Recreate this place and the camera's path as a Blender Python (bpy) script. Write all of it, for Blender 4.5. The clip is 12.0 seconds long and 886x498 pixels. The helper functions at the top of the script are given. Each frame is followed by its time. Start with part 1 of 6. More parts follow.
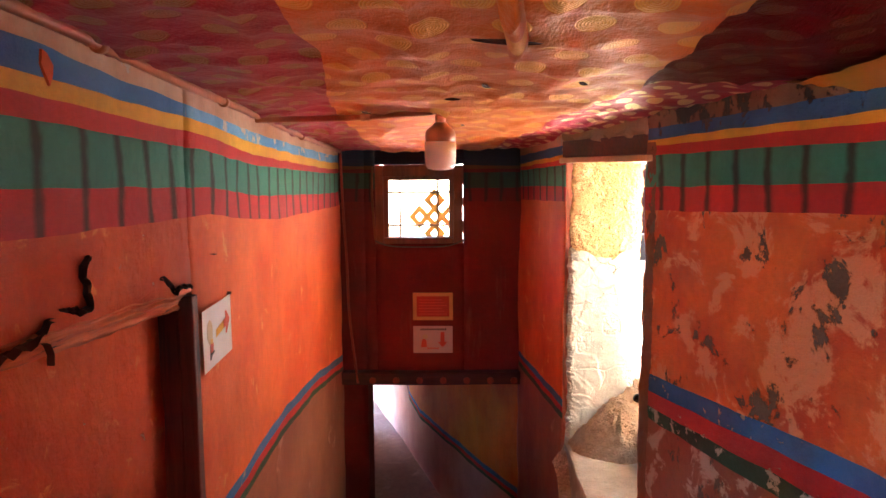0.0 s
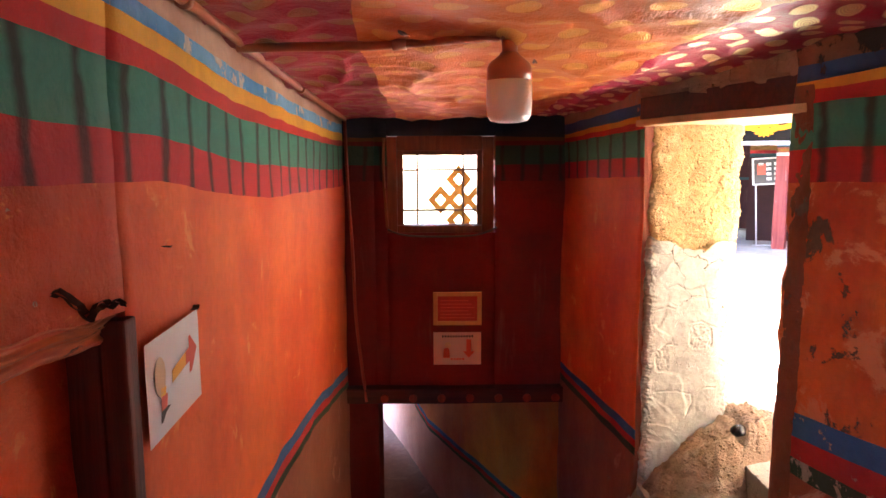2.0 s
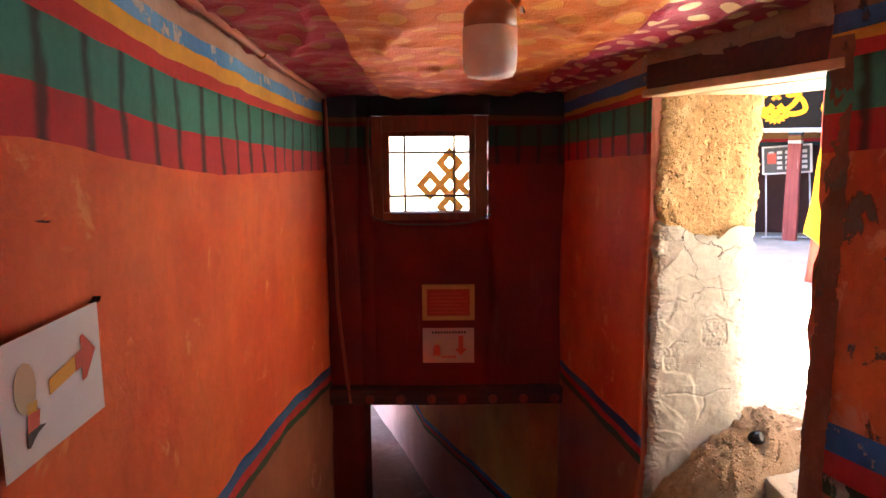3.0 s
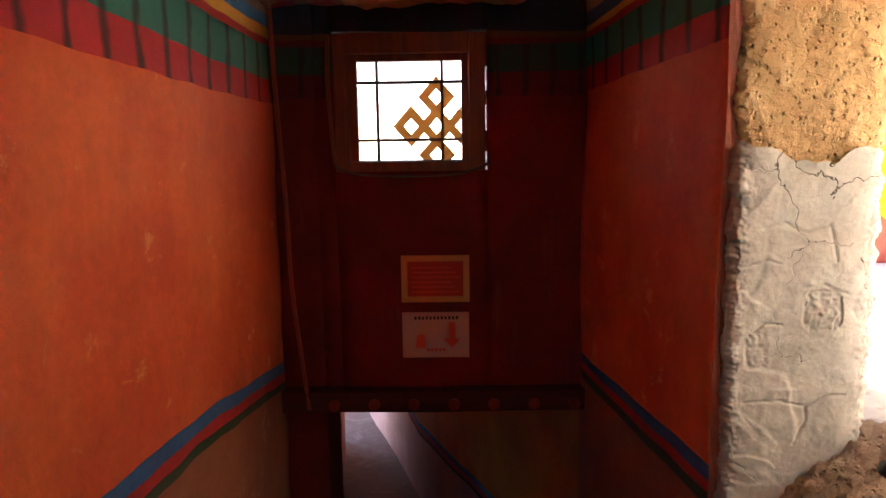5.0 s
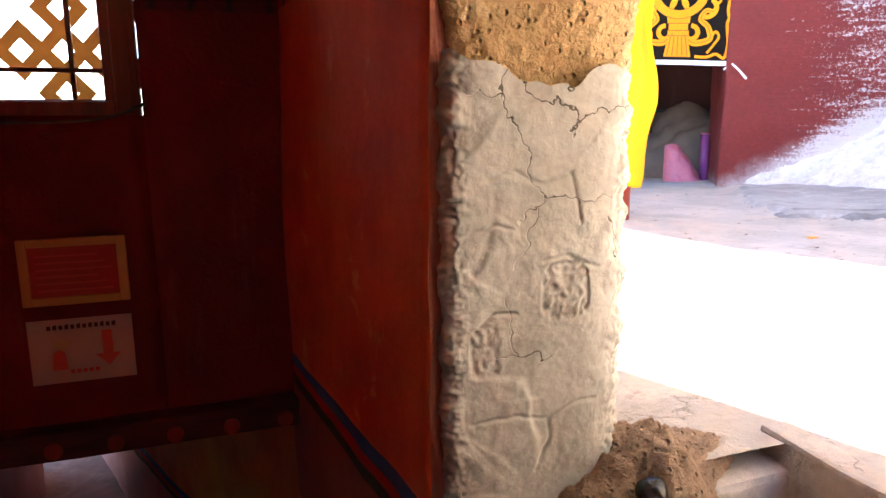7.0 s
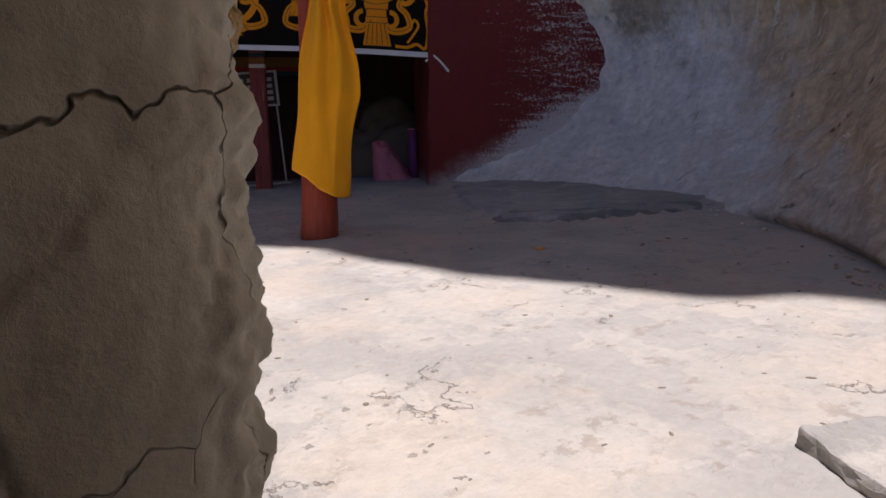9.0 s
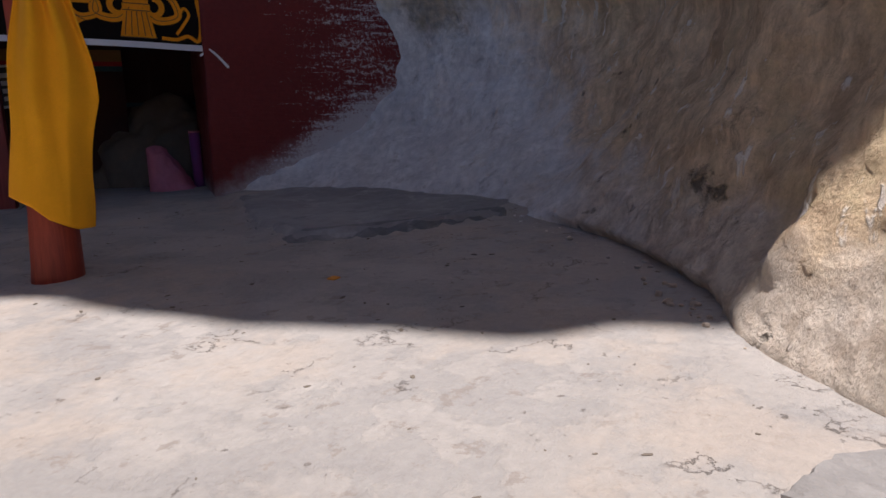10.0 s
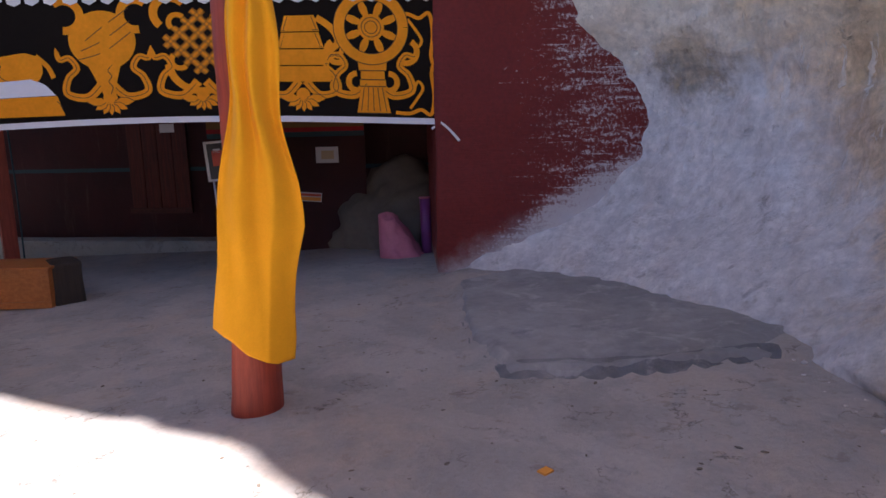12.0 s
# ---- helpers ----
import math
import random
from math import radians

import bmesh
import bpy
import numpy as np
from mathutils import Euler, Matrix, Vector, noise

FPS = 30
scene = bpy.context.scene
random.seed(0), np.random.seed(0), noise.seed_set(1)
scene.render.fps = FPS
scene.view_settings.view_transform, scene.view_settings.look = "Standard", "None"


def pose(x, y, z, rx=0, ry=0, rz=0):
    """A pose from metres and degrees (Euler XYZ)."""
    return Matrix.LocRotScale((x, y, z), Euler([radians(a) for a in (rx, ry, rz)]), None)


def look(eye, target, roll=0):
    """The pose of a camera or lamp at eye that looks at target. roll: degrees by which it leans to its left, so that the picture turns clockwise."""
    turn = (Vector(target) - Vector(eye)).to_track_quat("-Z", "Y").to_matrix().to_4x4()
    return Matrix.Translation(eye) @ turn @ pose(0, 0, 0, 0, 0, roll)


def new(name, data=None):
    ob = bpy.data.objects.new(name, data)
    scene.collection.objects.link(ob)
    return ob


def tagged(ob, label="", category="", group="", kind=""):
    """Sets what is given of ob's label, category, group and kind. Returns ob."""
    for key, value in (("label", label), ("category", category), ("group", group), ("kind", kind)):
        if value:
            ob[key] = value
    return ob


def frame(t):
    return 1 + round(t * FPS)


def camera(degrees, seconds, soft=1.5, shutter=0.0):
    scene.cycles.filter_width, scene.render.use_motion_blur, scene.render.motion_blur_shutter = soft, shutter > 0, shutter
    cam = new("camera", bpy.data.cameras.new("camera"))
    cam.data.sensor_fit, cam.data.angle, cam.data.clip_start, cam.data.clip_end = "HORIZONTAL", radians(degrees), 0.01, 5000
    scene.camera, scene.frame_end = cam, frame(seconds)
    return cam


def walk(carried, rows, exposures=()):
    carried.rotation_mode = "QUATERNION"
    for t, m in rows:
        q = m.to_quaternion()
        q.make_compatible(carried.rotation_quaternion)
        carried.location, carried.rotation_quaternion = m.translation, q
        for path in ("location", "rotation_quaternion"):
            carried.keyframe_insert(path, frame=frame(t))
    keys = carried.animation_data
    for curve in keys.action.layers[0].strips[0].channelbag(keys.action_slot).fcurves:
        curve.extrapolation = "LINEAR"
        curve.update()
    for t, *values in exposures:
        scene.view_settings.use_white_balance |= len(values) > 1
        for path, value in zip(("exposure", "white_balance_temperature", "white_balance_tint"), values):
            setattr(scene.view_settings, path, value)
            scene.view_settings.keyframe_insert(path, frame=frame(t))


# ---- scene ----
cam = camera(66.3, 12.0)
PATH = [
    (0, (0.044, 0.132, 1.497), (0.02, 2.118, 1.256), -0.3),
    (0.5, (-0.023, 0.36, 1.489), (0.007, 2.346, 1.249), -0.1),
    (1, (-0.051, 0.61, 1.475), (0.04, 2.593, 1.23), -0.3),
    (1.5, (-0.115, 0.831, 1.44), (-0.056, 2.814, 1.187), -0.5),
    (2, (-0.205, 1.038, 1.383), (-0.196, 3.02, 1.115), -0.3),
    (2.5, (-0.179, 1.207, 1.36), (-0.176, 3.188, 1.085), -0.3),
    (3, (-0.114, 1.351, 1.306), (-0.12, 3.331, 1.023), -0.5),
    (3.2, (-0.129, 1.414, 1.284), (-0.128, 3.39, 0.976), -0.6),
    (5, (-0.02, 2.243, 1.013), (-0.047, 4.221, 0.72), -0.8),
    (5.5, (-0.016, 2.404, 1.002), (0.011, 4.379, 0.689), -0.6),
    (6, (0.04, 2.507, 0.965), (0.308, 4.464, 0.656), -0.3),
    (6.5, (0.206, 2.709, 0.934), (0.709, 4.619, 0.615), -0.4),
    (7, (0.325, 2.885, 0.905), (0.961, 4.742, 0.523), -0.3),
    (7.2, (0.365, 2.988, 0.9), (1.082, 4.813, 0.503), -0.2),
    (8.8, (0.896, 3.675, 0.910), (2.159, 5.205, 0.499), -0.3),
    (9, (0.962, 3.737, 0.914), (2.308, 5.195, 0.505), -0.3),
    (9.5, (1.234, 3.88, 0.916), (2.806, 5.045, 0.501), -0.6),
    (10, (1.454, 3.996, 0.977), (3.121, 5.015, 0.549), -0.8),
    (10.5, (1.574, 4.093, 1.072), (3.222, 5.139, 0.638), -0.9),
    (11, (1.739, 4.216, 1.18), (3.266, 5.453, 0.808), -1.3),
    (11.5, (1.98, 4.281, 1.295), (3.356, 5.688, 0.938), -1.5),
    (12, (2.098, 4.464, 1.44), (3.327, 6.001, 1.085), -1.4),
]
EXPOSURES = [(0, 5.93, 6500, 10), (1.2, 5.66, 6500, 10), (2.5, 5.27, 6500, 10), (3.2, 4.9, 6500, 10), (5, 4.35, 6500, 10), (5.6, 4.55, 6500, 10), (6.0, 4.85, 6500, 10), (6.5, 4.75, 6500, 10), (6.9, 4.25, 6500, 12), (7.2, 4.1, 6500, 12), (8.8, 0.28, 6200, 17), (9.5, 0.30, 6200, 17), (10.5, -0.1, 6200, 17), (11.0, 0.22, 6200, 20), (11.5, 0.95, 6200, 22), (12, 1.52, 6250, 23)]
walk(cam, [(t, look(eye, target, roll)) for t, eye, target, roll in PATH], EXPOSURES)

# ---- world and sun ----
SUN_TRAVEL = Vector((0.10, 0.15, -1.0)).normalized()
world = bpy.data.worlds.new("sky")
scene.world = world
world.use_nodes = True
wn = world.node_tree.nodes
sky = wn.new("ShaderNodeTexSky")
sky.sky_type = "NISHITA"
sky.sun_disc = False
sky.sun_elevation = math.asin(-SUN_TRAVEL.z)
sky.sun_rotation = math.atan2(-SUN_TRAVEL.x, -SUN_TRAVEL.y)
sky.altitude = 1200
wn["Background"].inputs["Strength"].default_value = 0.10
world.node_tree.links.new(sky.outputs[0], wn["Background"].inputs["Color"])
sun = new("sun", bpy.data.lights.new("sun", "SUN"))
sun.data.energy = 5.0
sun.data.angle = radians(0.9)
sun.data.color = (1.0, 0.96, 0.90)
sun.matrix_world = look((0, 0, 20), Vector((0, 0, 20)) + SUN_TRAVEL)


# ---- materials ----
class Nodes:
    """A small helper round one material's node tree."""

    def __init__(self, name, rough=0.8, metal=0.0):
        self.m = bpy.data.materials.new(name)
        self.m.use_nodes = True
        self.t = self.m.node_tree
        self.b = self.t.nodes["Principled BSDF"]
        self.b.inputs["Roughness"].default_value = rough
        self.b.inputs["Metallic"].default_value = metal
        self.co = self.t.nodes.new("ShaderNodeTexCoord")

    def link(self, a, b):
        self.t.links.new(a, b)

    def put(self, sock, v):
        if hasattr(v, "is_linked"):
            self.link(v, sock)
        elif isinstance(v, (tuple, list)):
            sock.default_value = (*v, 1.0) if len(v) == 3 and sock.type == "RGBA" else tuple(v)
        else:
            sock.default_value = v

    def noise(self, scale, detail=4.0, rough=0.55, co=None, distort=0.0, stretch=None):
        n = self.t.nodes.new("ShaderNodeTexNoise")
        for k, v in (("Scale", scale), ("Detail", detail), ("Roughness", rough), ("Distortion", distort)):
            n.inputs[k].default_value = v
        co = co or self.co.outputs["Object"]
        if stretch:
            mp = self.t.nodes.new("ShaderNodeMapping")
            mp.inputs["Scale"].default_value = stretch
            self.link(co, mp.inputs["Vector"])
            co = mp.outputs[0]
        self.link(co, n.inputs["Vector"])
        return n.outputs["Fac"]

    def voronoi(self, scale, feature="F1", co=None, out="Distance"):
        n = self.t.nodes.new("ShaderNodeTexVoronoi")
        n.feature = feature
        n.inputs["Scale"].default_value = scale
        self.link(co or self.co.outputs["Object"], n.inputs["Vector"])
        return n.outputs[out]

    def ramp(self, v, lo, hi):
        n = self.t.nodes.new("ShaderNodeMapRange")
        n.interpolation_type = "SMOOTHSTEP"
        self.link(v, n.inputs["Value"])
        n.inputs["From Min"].default_value, n.inputs["From Max"].default_value = lo, hi
        return n.outputs["Result"]

    def math(self, op, a, b=0.0, c=0.0):
        n = self.t.nodes.new("ShaderNodeMath")
        n.operation = op
        for s, v in zip(n.inputs, (a, b, c)):
            self.put(s, v)
        return n.outputs[0]

    def mix(self, f, a, b, blend="MIX"):
        n = self.t.nodes.new("ShaderNodeMix")
        n.data_type, n.blend_type = "RGBA", blend
        self.put(n.inputs["Factor"], f)
        self.put(n.inputs["A"], a)
        self.put(n.inputs["B"], b)
        return n.outputs["Result"]

    def sep(self, v):
        n = self.t.nodes.new("ShaderNodeSeparateXYZ")
        self.link(v, n.inputs[0])
        return n.outputs

    def value(self, col, v):
        n = self.t.nodes.new("ShaderNodeHueSaturation")
        self.put(n.inputs["Value"], v)
        self.put(n.inputs["Color"], col)
        return n.outputs[0]

    def colour(self, c):
        self.put(self.b.inputs["Base Color"], c)

    def bump(self, h, strength=0.4, dist=0.01, over=None):
        n = self.t.nodes.new("ShaderNodeBump")
        n.inputs["Strength"].default_value, n.inputs["Distance"].default_value = strength, dist
        self.link(h, n.inputs["Height"])
        if over is not None:
            self.link(over, n.inputs["Normal"])
        self.link(n.outputs[0], self.b.inputs["Normal"])
        return n.outputs[0]


def paint(name, c1, c2, rough=0.75, chip=None, chip_at=0.66, chip_scale=5.0, big=1.6, fine=30.0, bump=0.5, pleats=0.0, streak=0.0, second=None):
    """Old limewash or paint on a mud wall: two tones, brush grain, chips down to the mud."""
    n = Nodes(name, rough)
    cloud = n.ramp(n.noise(big, 5, 0.6), 0.32, 0.68)
    col = n.mix(cloud, c1, c2)
    grain = n.noise(fine, 6, 0.7)
    brush = n.noise(5.0, 5, 0.65, stretch=(1.0, 1.0, 0.35), distort=0.4)
    col = n.value(col, n.math("MULTIPLY_ADD", n.math("ADD", grain, brush), 0.42, 0.58))
    h = n.math("MULTIPLY_ADD", n.noise(3.0, 4, 0.5), 1.6, grain)
    if pleats:
        u = n.sep(n.co.outputs["UV"])
        wob = n.math("MULTIPLY_ADD", n.noise(7.0, 2, 0.5), 0.25, n.math("DIVIDE", u[0], pleats))
        saw = n.math("ABSOLUTE", n.math("SUBTRACT", n.math("FRACT", wob), 0.5))
        soft = n.math("MULTIPLY_ADD", n.noise(14.0, 3, 0.6), 0.14, saw)
        line = n.math("SUBTRACT", 1.0, n.ramp(soft, 0.085, 0.25))
        col = n.mix(n.math("MULTIPLY", line, 0.86), col, (0.022, 0.014, 0.012))
    if streak:
        s = n.ramp(n.noise(9.0, 4, 0.7, stretch=(1.0, 1.0, 0.12)), 0.55, 0.78)
        col = n.mix(n.math("MULTIPLY", s, streak), col, (0.50, 0.36, 0.30))
    if second:
        patch = n.ramp(n.noise(chip_scale * 0.8, 7, 0.68, distort=0.5, stretch=(1.3, 0.9, 1.1)), second[1], second[1] + 0.07)
        col = n.mix(n.math("MULTIPLY", patch, 0.75), col, second[0])
    if chip:
        mask = n.ramp(n.noise(chip_scale, 8, 0.66, distort=0.3), chip_at, chip_at + 0.03)
        col = n.mix(mask, col, n.mix(n.noise(60, 3), chip, tuple(0.55 * v for v in chip)))
        h = n.math("SUBTRACT", h, n.math("MULTIPLY", mask, 1.4))
    n.colour(col)
    n.bump(h, bump, 0.012)
    return n.m


MUD = (0.22, 0.15, 0.11)
m_orange = paint("orange_limewash", (0.76, 0.155, 0.036), (0.60, 0.080, 0.022), chip=(0.36, 0.17, 0.10), chip_at=0.73, chip_scale=6, second=((0.78, 0.30, 0.09), 0.60))
m_orange_worn = paint("worn_orange_limewash", (0.74, 0.17, 0.035), (0.48, 0.050, 0.018), chip=(0.17, 0.105, 0.075), chip_at=0.585, chip_scale=5.5, second=((0.76, 0.33, 0.17), 0.50), bump=1.0)
m_orange_flecked = paint("flecked_orange_limewash", (0.72, 0.125, 0.030), (0.50, 0.062, 0.020), chip=(0.66, 0.44, 0.34), chip_at=0.66, chip_scale=13, second=((0.74, 0.24, 0.07), 0.585), bump=0.9)
m_deep = paint("deep_red_limewash", (0.20, 0.011, 0.005), (0.135, 0.008, 0.0045), chip=(0.16, 0.05, 0.03), chip_at=0.72, streak=0.15)
m_blue = paint("blue_band_paint", (0.045, 0.17, 0.42), (0.03, 0.10, 0.26), chip=(0.50, 0.42, 0.36), chip_at=0.66, chip_scale=7)
m_blue_pale = paint("faded_blue_band_paint", (0.16, 0.40, 0.66), (0.05, 0.22, 0.50), chip=(0.62, 0.55, 0.48), chip_at=0.57, chip_scale=8)
m_yellow = paint("yellow_band_paint", (0.70, 0.38, 0.035), (0.58, 0.27, 0.03), chip=(0.45, 0.30, 0.18), chip_at=0.70)
m_red = paint("red_band_paint", (0.52, 0.028, 0.028), (0.40, 0.02, 0.022), chip=(0.45, 0.2, 0.16), chip_at=0.70)
m_green = paint("green_pleat_paint", (0.035, 0.19, 0.135), (0.05, 0.23, 0.16), pleats=0.17, chip=(0.42, 0.38, 0.32), chip_at=0.72)
m_red_pleat = paint("red_pleat_paint", (0.52, 0.025, 0.028), (0.42, 0.02, 0.025), pleats=0.17, chip=(0.50, 0.32, 0.28), chip_at=0.71)
m_green_stripe = paint("dark_green_stripe_paint", (0.03, 0.075, 0.035), (0.02, 0.05, 0.028), chip=(0.4, 0.33, 0.26), chip_at=0.66, chip_scale=7)
m_dado = paint("brown_pink_dado_limewash", (0.34, 0.115, 0.065), (0.24, 0.075, 0.05), chip=MUD, chip_at=0.68, second=((0.45, 0.22, 0.16), 0.60))
m_dirty = paint("bare_dusty_plaster", (0.55, 0.36, 0.25), (0.40, 0.20, 0.12), chip=(0.55, 0.47, 0.40), chip_at=0.6)
m_pink = paint("pink_dado_limewash", (0.50, 0.25, 0.22), (0.40, 0.17, 0.16), chip=(0.62, 0.52, 0.46), chip_at=0.68, streak=0.3)
m_ochre = paint("ochre_limewash", (0.66, 0.29, 0.06), (0.52, 0.15, 0.035), chip=(0.6, 0.4, 0.25), chip_at=0.72, streak=0.25)
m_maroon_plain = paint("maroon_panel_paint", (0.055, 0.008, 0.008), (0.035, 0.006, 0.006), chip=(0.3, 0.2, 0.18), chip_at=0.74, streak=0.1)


def rock_material(name, c1, c2, c3, fine=9.0, bump=1.0, rough=0.9, pits=0.0, dist=0.03, stain=None):
    n = Nodes(name, rough)
    a = n.noise(0.9, 6, 0.62, distort=0.6)
    b = n.noise(fine, 8, 0.72)
    col = n.mix(n.ramp(a, 0.36, 0.64), c1, c2)
    col = n.mix(n.ramp(n.noise(2.6, 7, 0.7, distort=0.9), 0.52, 0.66), col, c3)
    if stain:
        col = n.mix(n.math("MULTIPLY", n.ramp(n.noise(3.1, 6, 0.65, stretch=(1, 1, 0.3)), 0.56, 0.72), 0.7), col, stain)
    col = n.value(col, n.math("MULTIPLY_ADD", b, 0.75, 0.62))
    n.colour(col)
    h = n.math("MULTIPLY_ADD", n.noise(fine * 0.35, 6, 0.65), 2.0, b)
    if pits:
        v = n.voronoi(fine * 2.2)
        h = n.math("SUBTRACT", h, n.math("MULTIPLY", n.ramp(v, 0.30, 0.05), pits))
    n.bump(h, bump, dist)
    return n.m



n = Nodes("whitewashed_and_ochre_rock", 0.9)
pos = n.sep(n.co.outputs["Object"])
wash = n.ramp(n.math("ADD", n.math("MULTIPLY_ADD", pos[2], -0.55, n.math("MULTIPLY", pos[1], 0.62)), n.math("MULTIPLY", n.noise(1.3, 6, 0.65, distort=0.8), 1.9)), 3.75, 4.55)
streak = n.noise(6.0, 10, 0.74, stretch=(1.0, 1.0, 0.22), distort=0.25)
ochre = n.mix(n.ramp(streak, 0.40, 0.64), (0.80, 0.60, 0.38), (0.52, 0.36, 0.22))
ochre = n.mix(n.ramp(n.noise(3.2, 7, 0.7, stretch=(1, 1, 0.4)), 0.52, 0.66), ochre, (0.66, 0.50, 0.30))
drips = n.ramp(n.noise(11.0, 4, 0.6, stretch=(1.0, 1.0, 0.10), distort=0.3), 0.61, 0.67)
ochre = n.mix(n.math("MULTIPLY", drips, 0.85), ochre, (0.88, 0.80, 0.70))
soot = n.ramp(n.noise(2.3, 7, 0.7, stretch=(1, 1, 0.7), distort=0.5), 0.585, 0.69)
ochre = n.mix(n.math("MULTIPLY", soot, 0.8), ochre, (0.13, 0.095, 0.07))
dust = n.ramp(n.math("ADD", pos[2], n.math("MULTIPLY", n.noise(3.0, 6, 0.65), 0.7)), 1.05, 0.75)
ochre = n.mix(n.math("MULTIPLY", dust, 0.85), ochre, n.mix(n.ramp(n.noise(7.0, 8, 0.72), 0.42, 0.62), (0.74, 0.64, 0.53), (0.52, 0.42, 0.33)))
white = n.mix(n.ramp(n.noise(2.0, 7, 0.68), 0.35, 0.62), (0.70, 0.67, 0.65), (0.82, 0.79, 0.765))
white = n.mix(n.math("MULTIPLY", n.ramp(n.noise(6.0, 8, 0.74), 0.55, 0.68), 0.5), white, (0.46, 0.40, 0.33))
col = n.mix(wash, ochre, white)
off_c = n.t.nodes.new("ShaderNodeVectorMath")
off_c.operation = "DISTANCE"
n.link(n.co.outputs["Object"], off_c.inputs[0])
off_c.inputs[1].default_value = (7.5, 7.75, 1.95)
damp = n.ramp(n.math("ADD", off_c.outputs["Value"], n.math("MULTIPLY", n.noise(4.0, 8, 0.72), 0.9)), 0.95, 0.62)
col = n.mix(n.math("MULTIPLY", damp, 0.75), col, n.mix(n.ramp(n.noise(9, 7, 0.7), 0.4, 0.6), (0.42, 0.33, 0.20), (0.22, 0.19, 0.14)))
crust = n.ramp(n.math("ADD", pos[2], n.math("MULTIPLY", n.noise(3.4, 7, 0.7), 0.8)), 2.25, 2.5)
col = n.mix(n.math("MULTIPLY", crust, 0.5), col, (0.80, 0.66, 0.46))
pit = n.ramp(n.noise(4.2, 6, 0.6), 0.63, 0.70)
col = n.mix(n.math("MULTIPLY", n.math("MULTIPLY", pit, n.math("MULTIPLY_ADD", wash, -0.8, 1.0)), 0.75), col, (0.09, 0.07, 0.055))
rgrain = n.noise(11, 9, 0.74)
n.colour(n.value(col, n.math("MULTIPLY_ADD", rgrain, 1.2, 0.42)))
h = n.math("ADD", n.math("MULTIPLY_ADD", n.noise(3.2, 7, 0.66), 2.2, rgrain), n.math("MULTIPLY", streak, 0.5))
n.bump(n.math("SUBTRACT", n.math("MULTIPLY_ADD", drips, 0.3, h), pit), 0.9, 0.04)
m_rock = n.m

n = Nodes("pale_worn_cement_screed", 0.85)
a = n.noise(0.8, 6, 0.6, distort=0.5)
col = n.mix(n.ramp(a, 0.36, 0.64), (0.43, 0.39, 0.35), (0.50, 0.455, 0.41))
scab = n.ramp(n.noise(2.6, 10, 0.66, distort=0.1), 0.515, 0.56)
col = n.mix(n.math("MULTIPLY", scab, 0.45), col, (0.34, 0.32, 0.30))
smear = n.ramp(n.noise(1.5, 9, 0.68, stretch=(1.0, 0.55, 1.0), distort=0.15), 0.46, 0.57)
col = n.mix(n.math("MULTIPLY", smear, 0.45), col, (0.33, 0.305, 0.285))
dirt = n.ramp(n.noise(7.3, 8, 0.72), 0.575, 0.63)
col = n.mix(n.math("MULTIPLY", dirt, 0.6), col, (0.30, 0.25, 0.21))
flake = n.noise(1.9, 10, 0.62, distort=0.2)
rim = n.ramp(n.math("ABSOLUTE", n.math("SUBTRACT", flake, 0.54)), 0.0055, 0.001)
rim = n.math("MULTIPLY", rim, n.ramp(n.noise(3.3, 4), 0.50, 0.58))
col = n.mix(n.math("MULTIPLY", n.ramp(n.noise(1.1, 7, 0.66), 0.50, 0.62), 0.5), col, (0.54, 0.445, 0.36))
col = n.mix(n.math("MULTIPLY", rim, 0.75), col, (0.17, 0.145, 0.125))
pock = n.math("MULTIPLY", n.ramp(n.noise(19.0, 5, 0.6), 0.66, 0.70), n.ramp(n.noise(2.1, 3), 0.48, 0.60))
col = n.mix(n.math("MULTIPLY", pock, 0.7), col, (0.22, 0.185, 0.16))
fgrain = n.noise(30, 8, 0.75)
n.colour(n.value(col, n.math("MULTIPLY_ADD", fgrain, 0.5, 0.75)))
n.bump(n.math("ADD", n.math("MULTIPLY_ADD", n.noise(5.5, 8, 0.65), 2.2, fgrain), n.math("SUBTRACT", n.math("MULTIPLY", scab, -0.25), n.math("ADD", n.math("MULTIPLY", rim, 1.5), pock))), 0.7, 0.014)
m_cement = n.m

n = Nodes("hand_smeared_clay_plaster", 0.85)
col = n.mix(n.ramp(n.noise(2.2, 6, 0.6, distort=0.6), 0.36, 0.64), (0.375, 0.367, 0.330), (0.44, 0.43, 0.39))
col = n.mix(n.ramp(n.noise(7.0, 6, 0.65, distort=1.0), 0.52, 0.66), col, (0.33, 0.32, 0.285))
warp = n.t.nodes.new("ShaderNodeVectorMath")
warp.operation = "ADD"
wn2 = n.t.nodes.new("ShaderNodeTexNoise")
wn2.inputs["Scale"].default_value = 5.0
wn2.inputs["Detail"].default_value = 5.0
n.link(n.co.outputs["Object"], wn2.inputs["Vector"])
n.link(n.co.outputs["Object"], warp.inputs[0])
wsc = n.t.nodes.new("ShaderNodeVectorMath")
wsc.operation = "SCALE"
wsc.inputs["Scale"].default_value = 0.35
n.link(wn2.outputs["Color"], wsc.inputs[0])
n.link(wsc.outputs[0], warp.inputs[1])
edge = n.voronoi(3.4, "DISTANCE_TO_EDGE", warp.outputs[0])
crack = n.math("MULTIPLY", n.ramp(edge, 0.007, 0.001), n.ramp(n.noise(3.6, 3), 0.50, 0.57))
pgrain = n.noise(70, 6, 0.7)
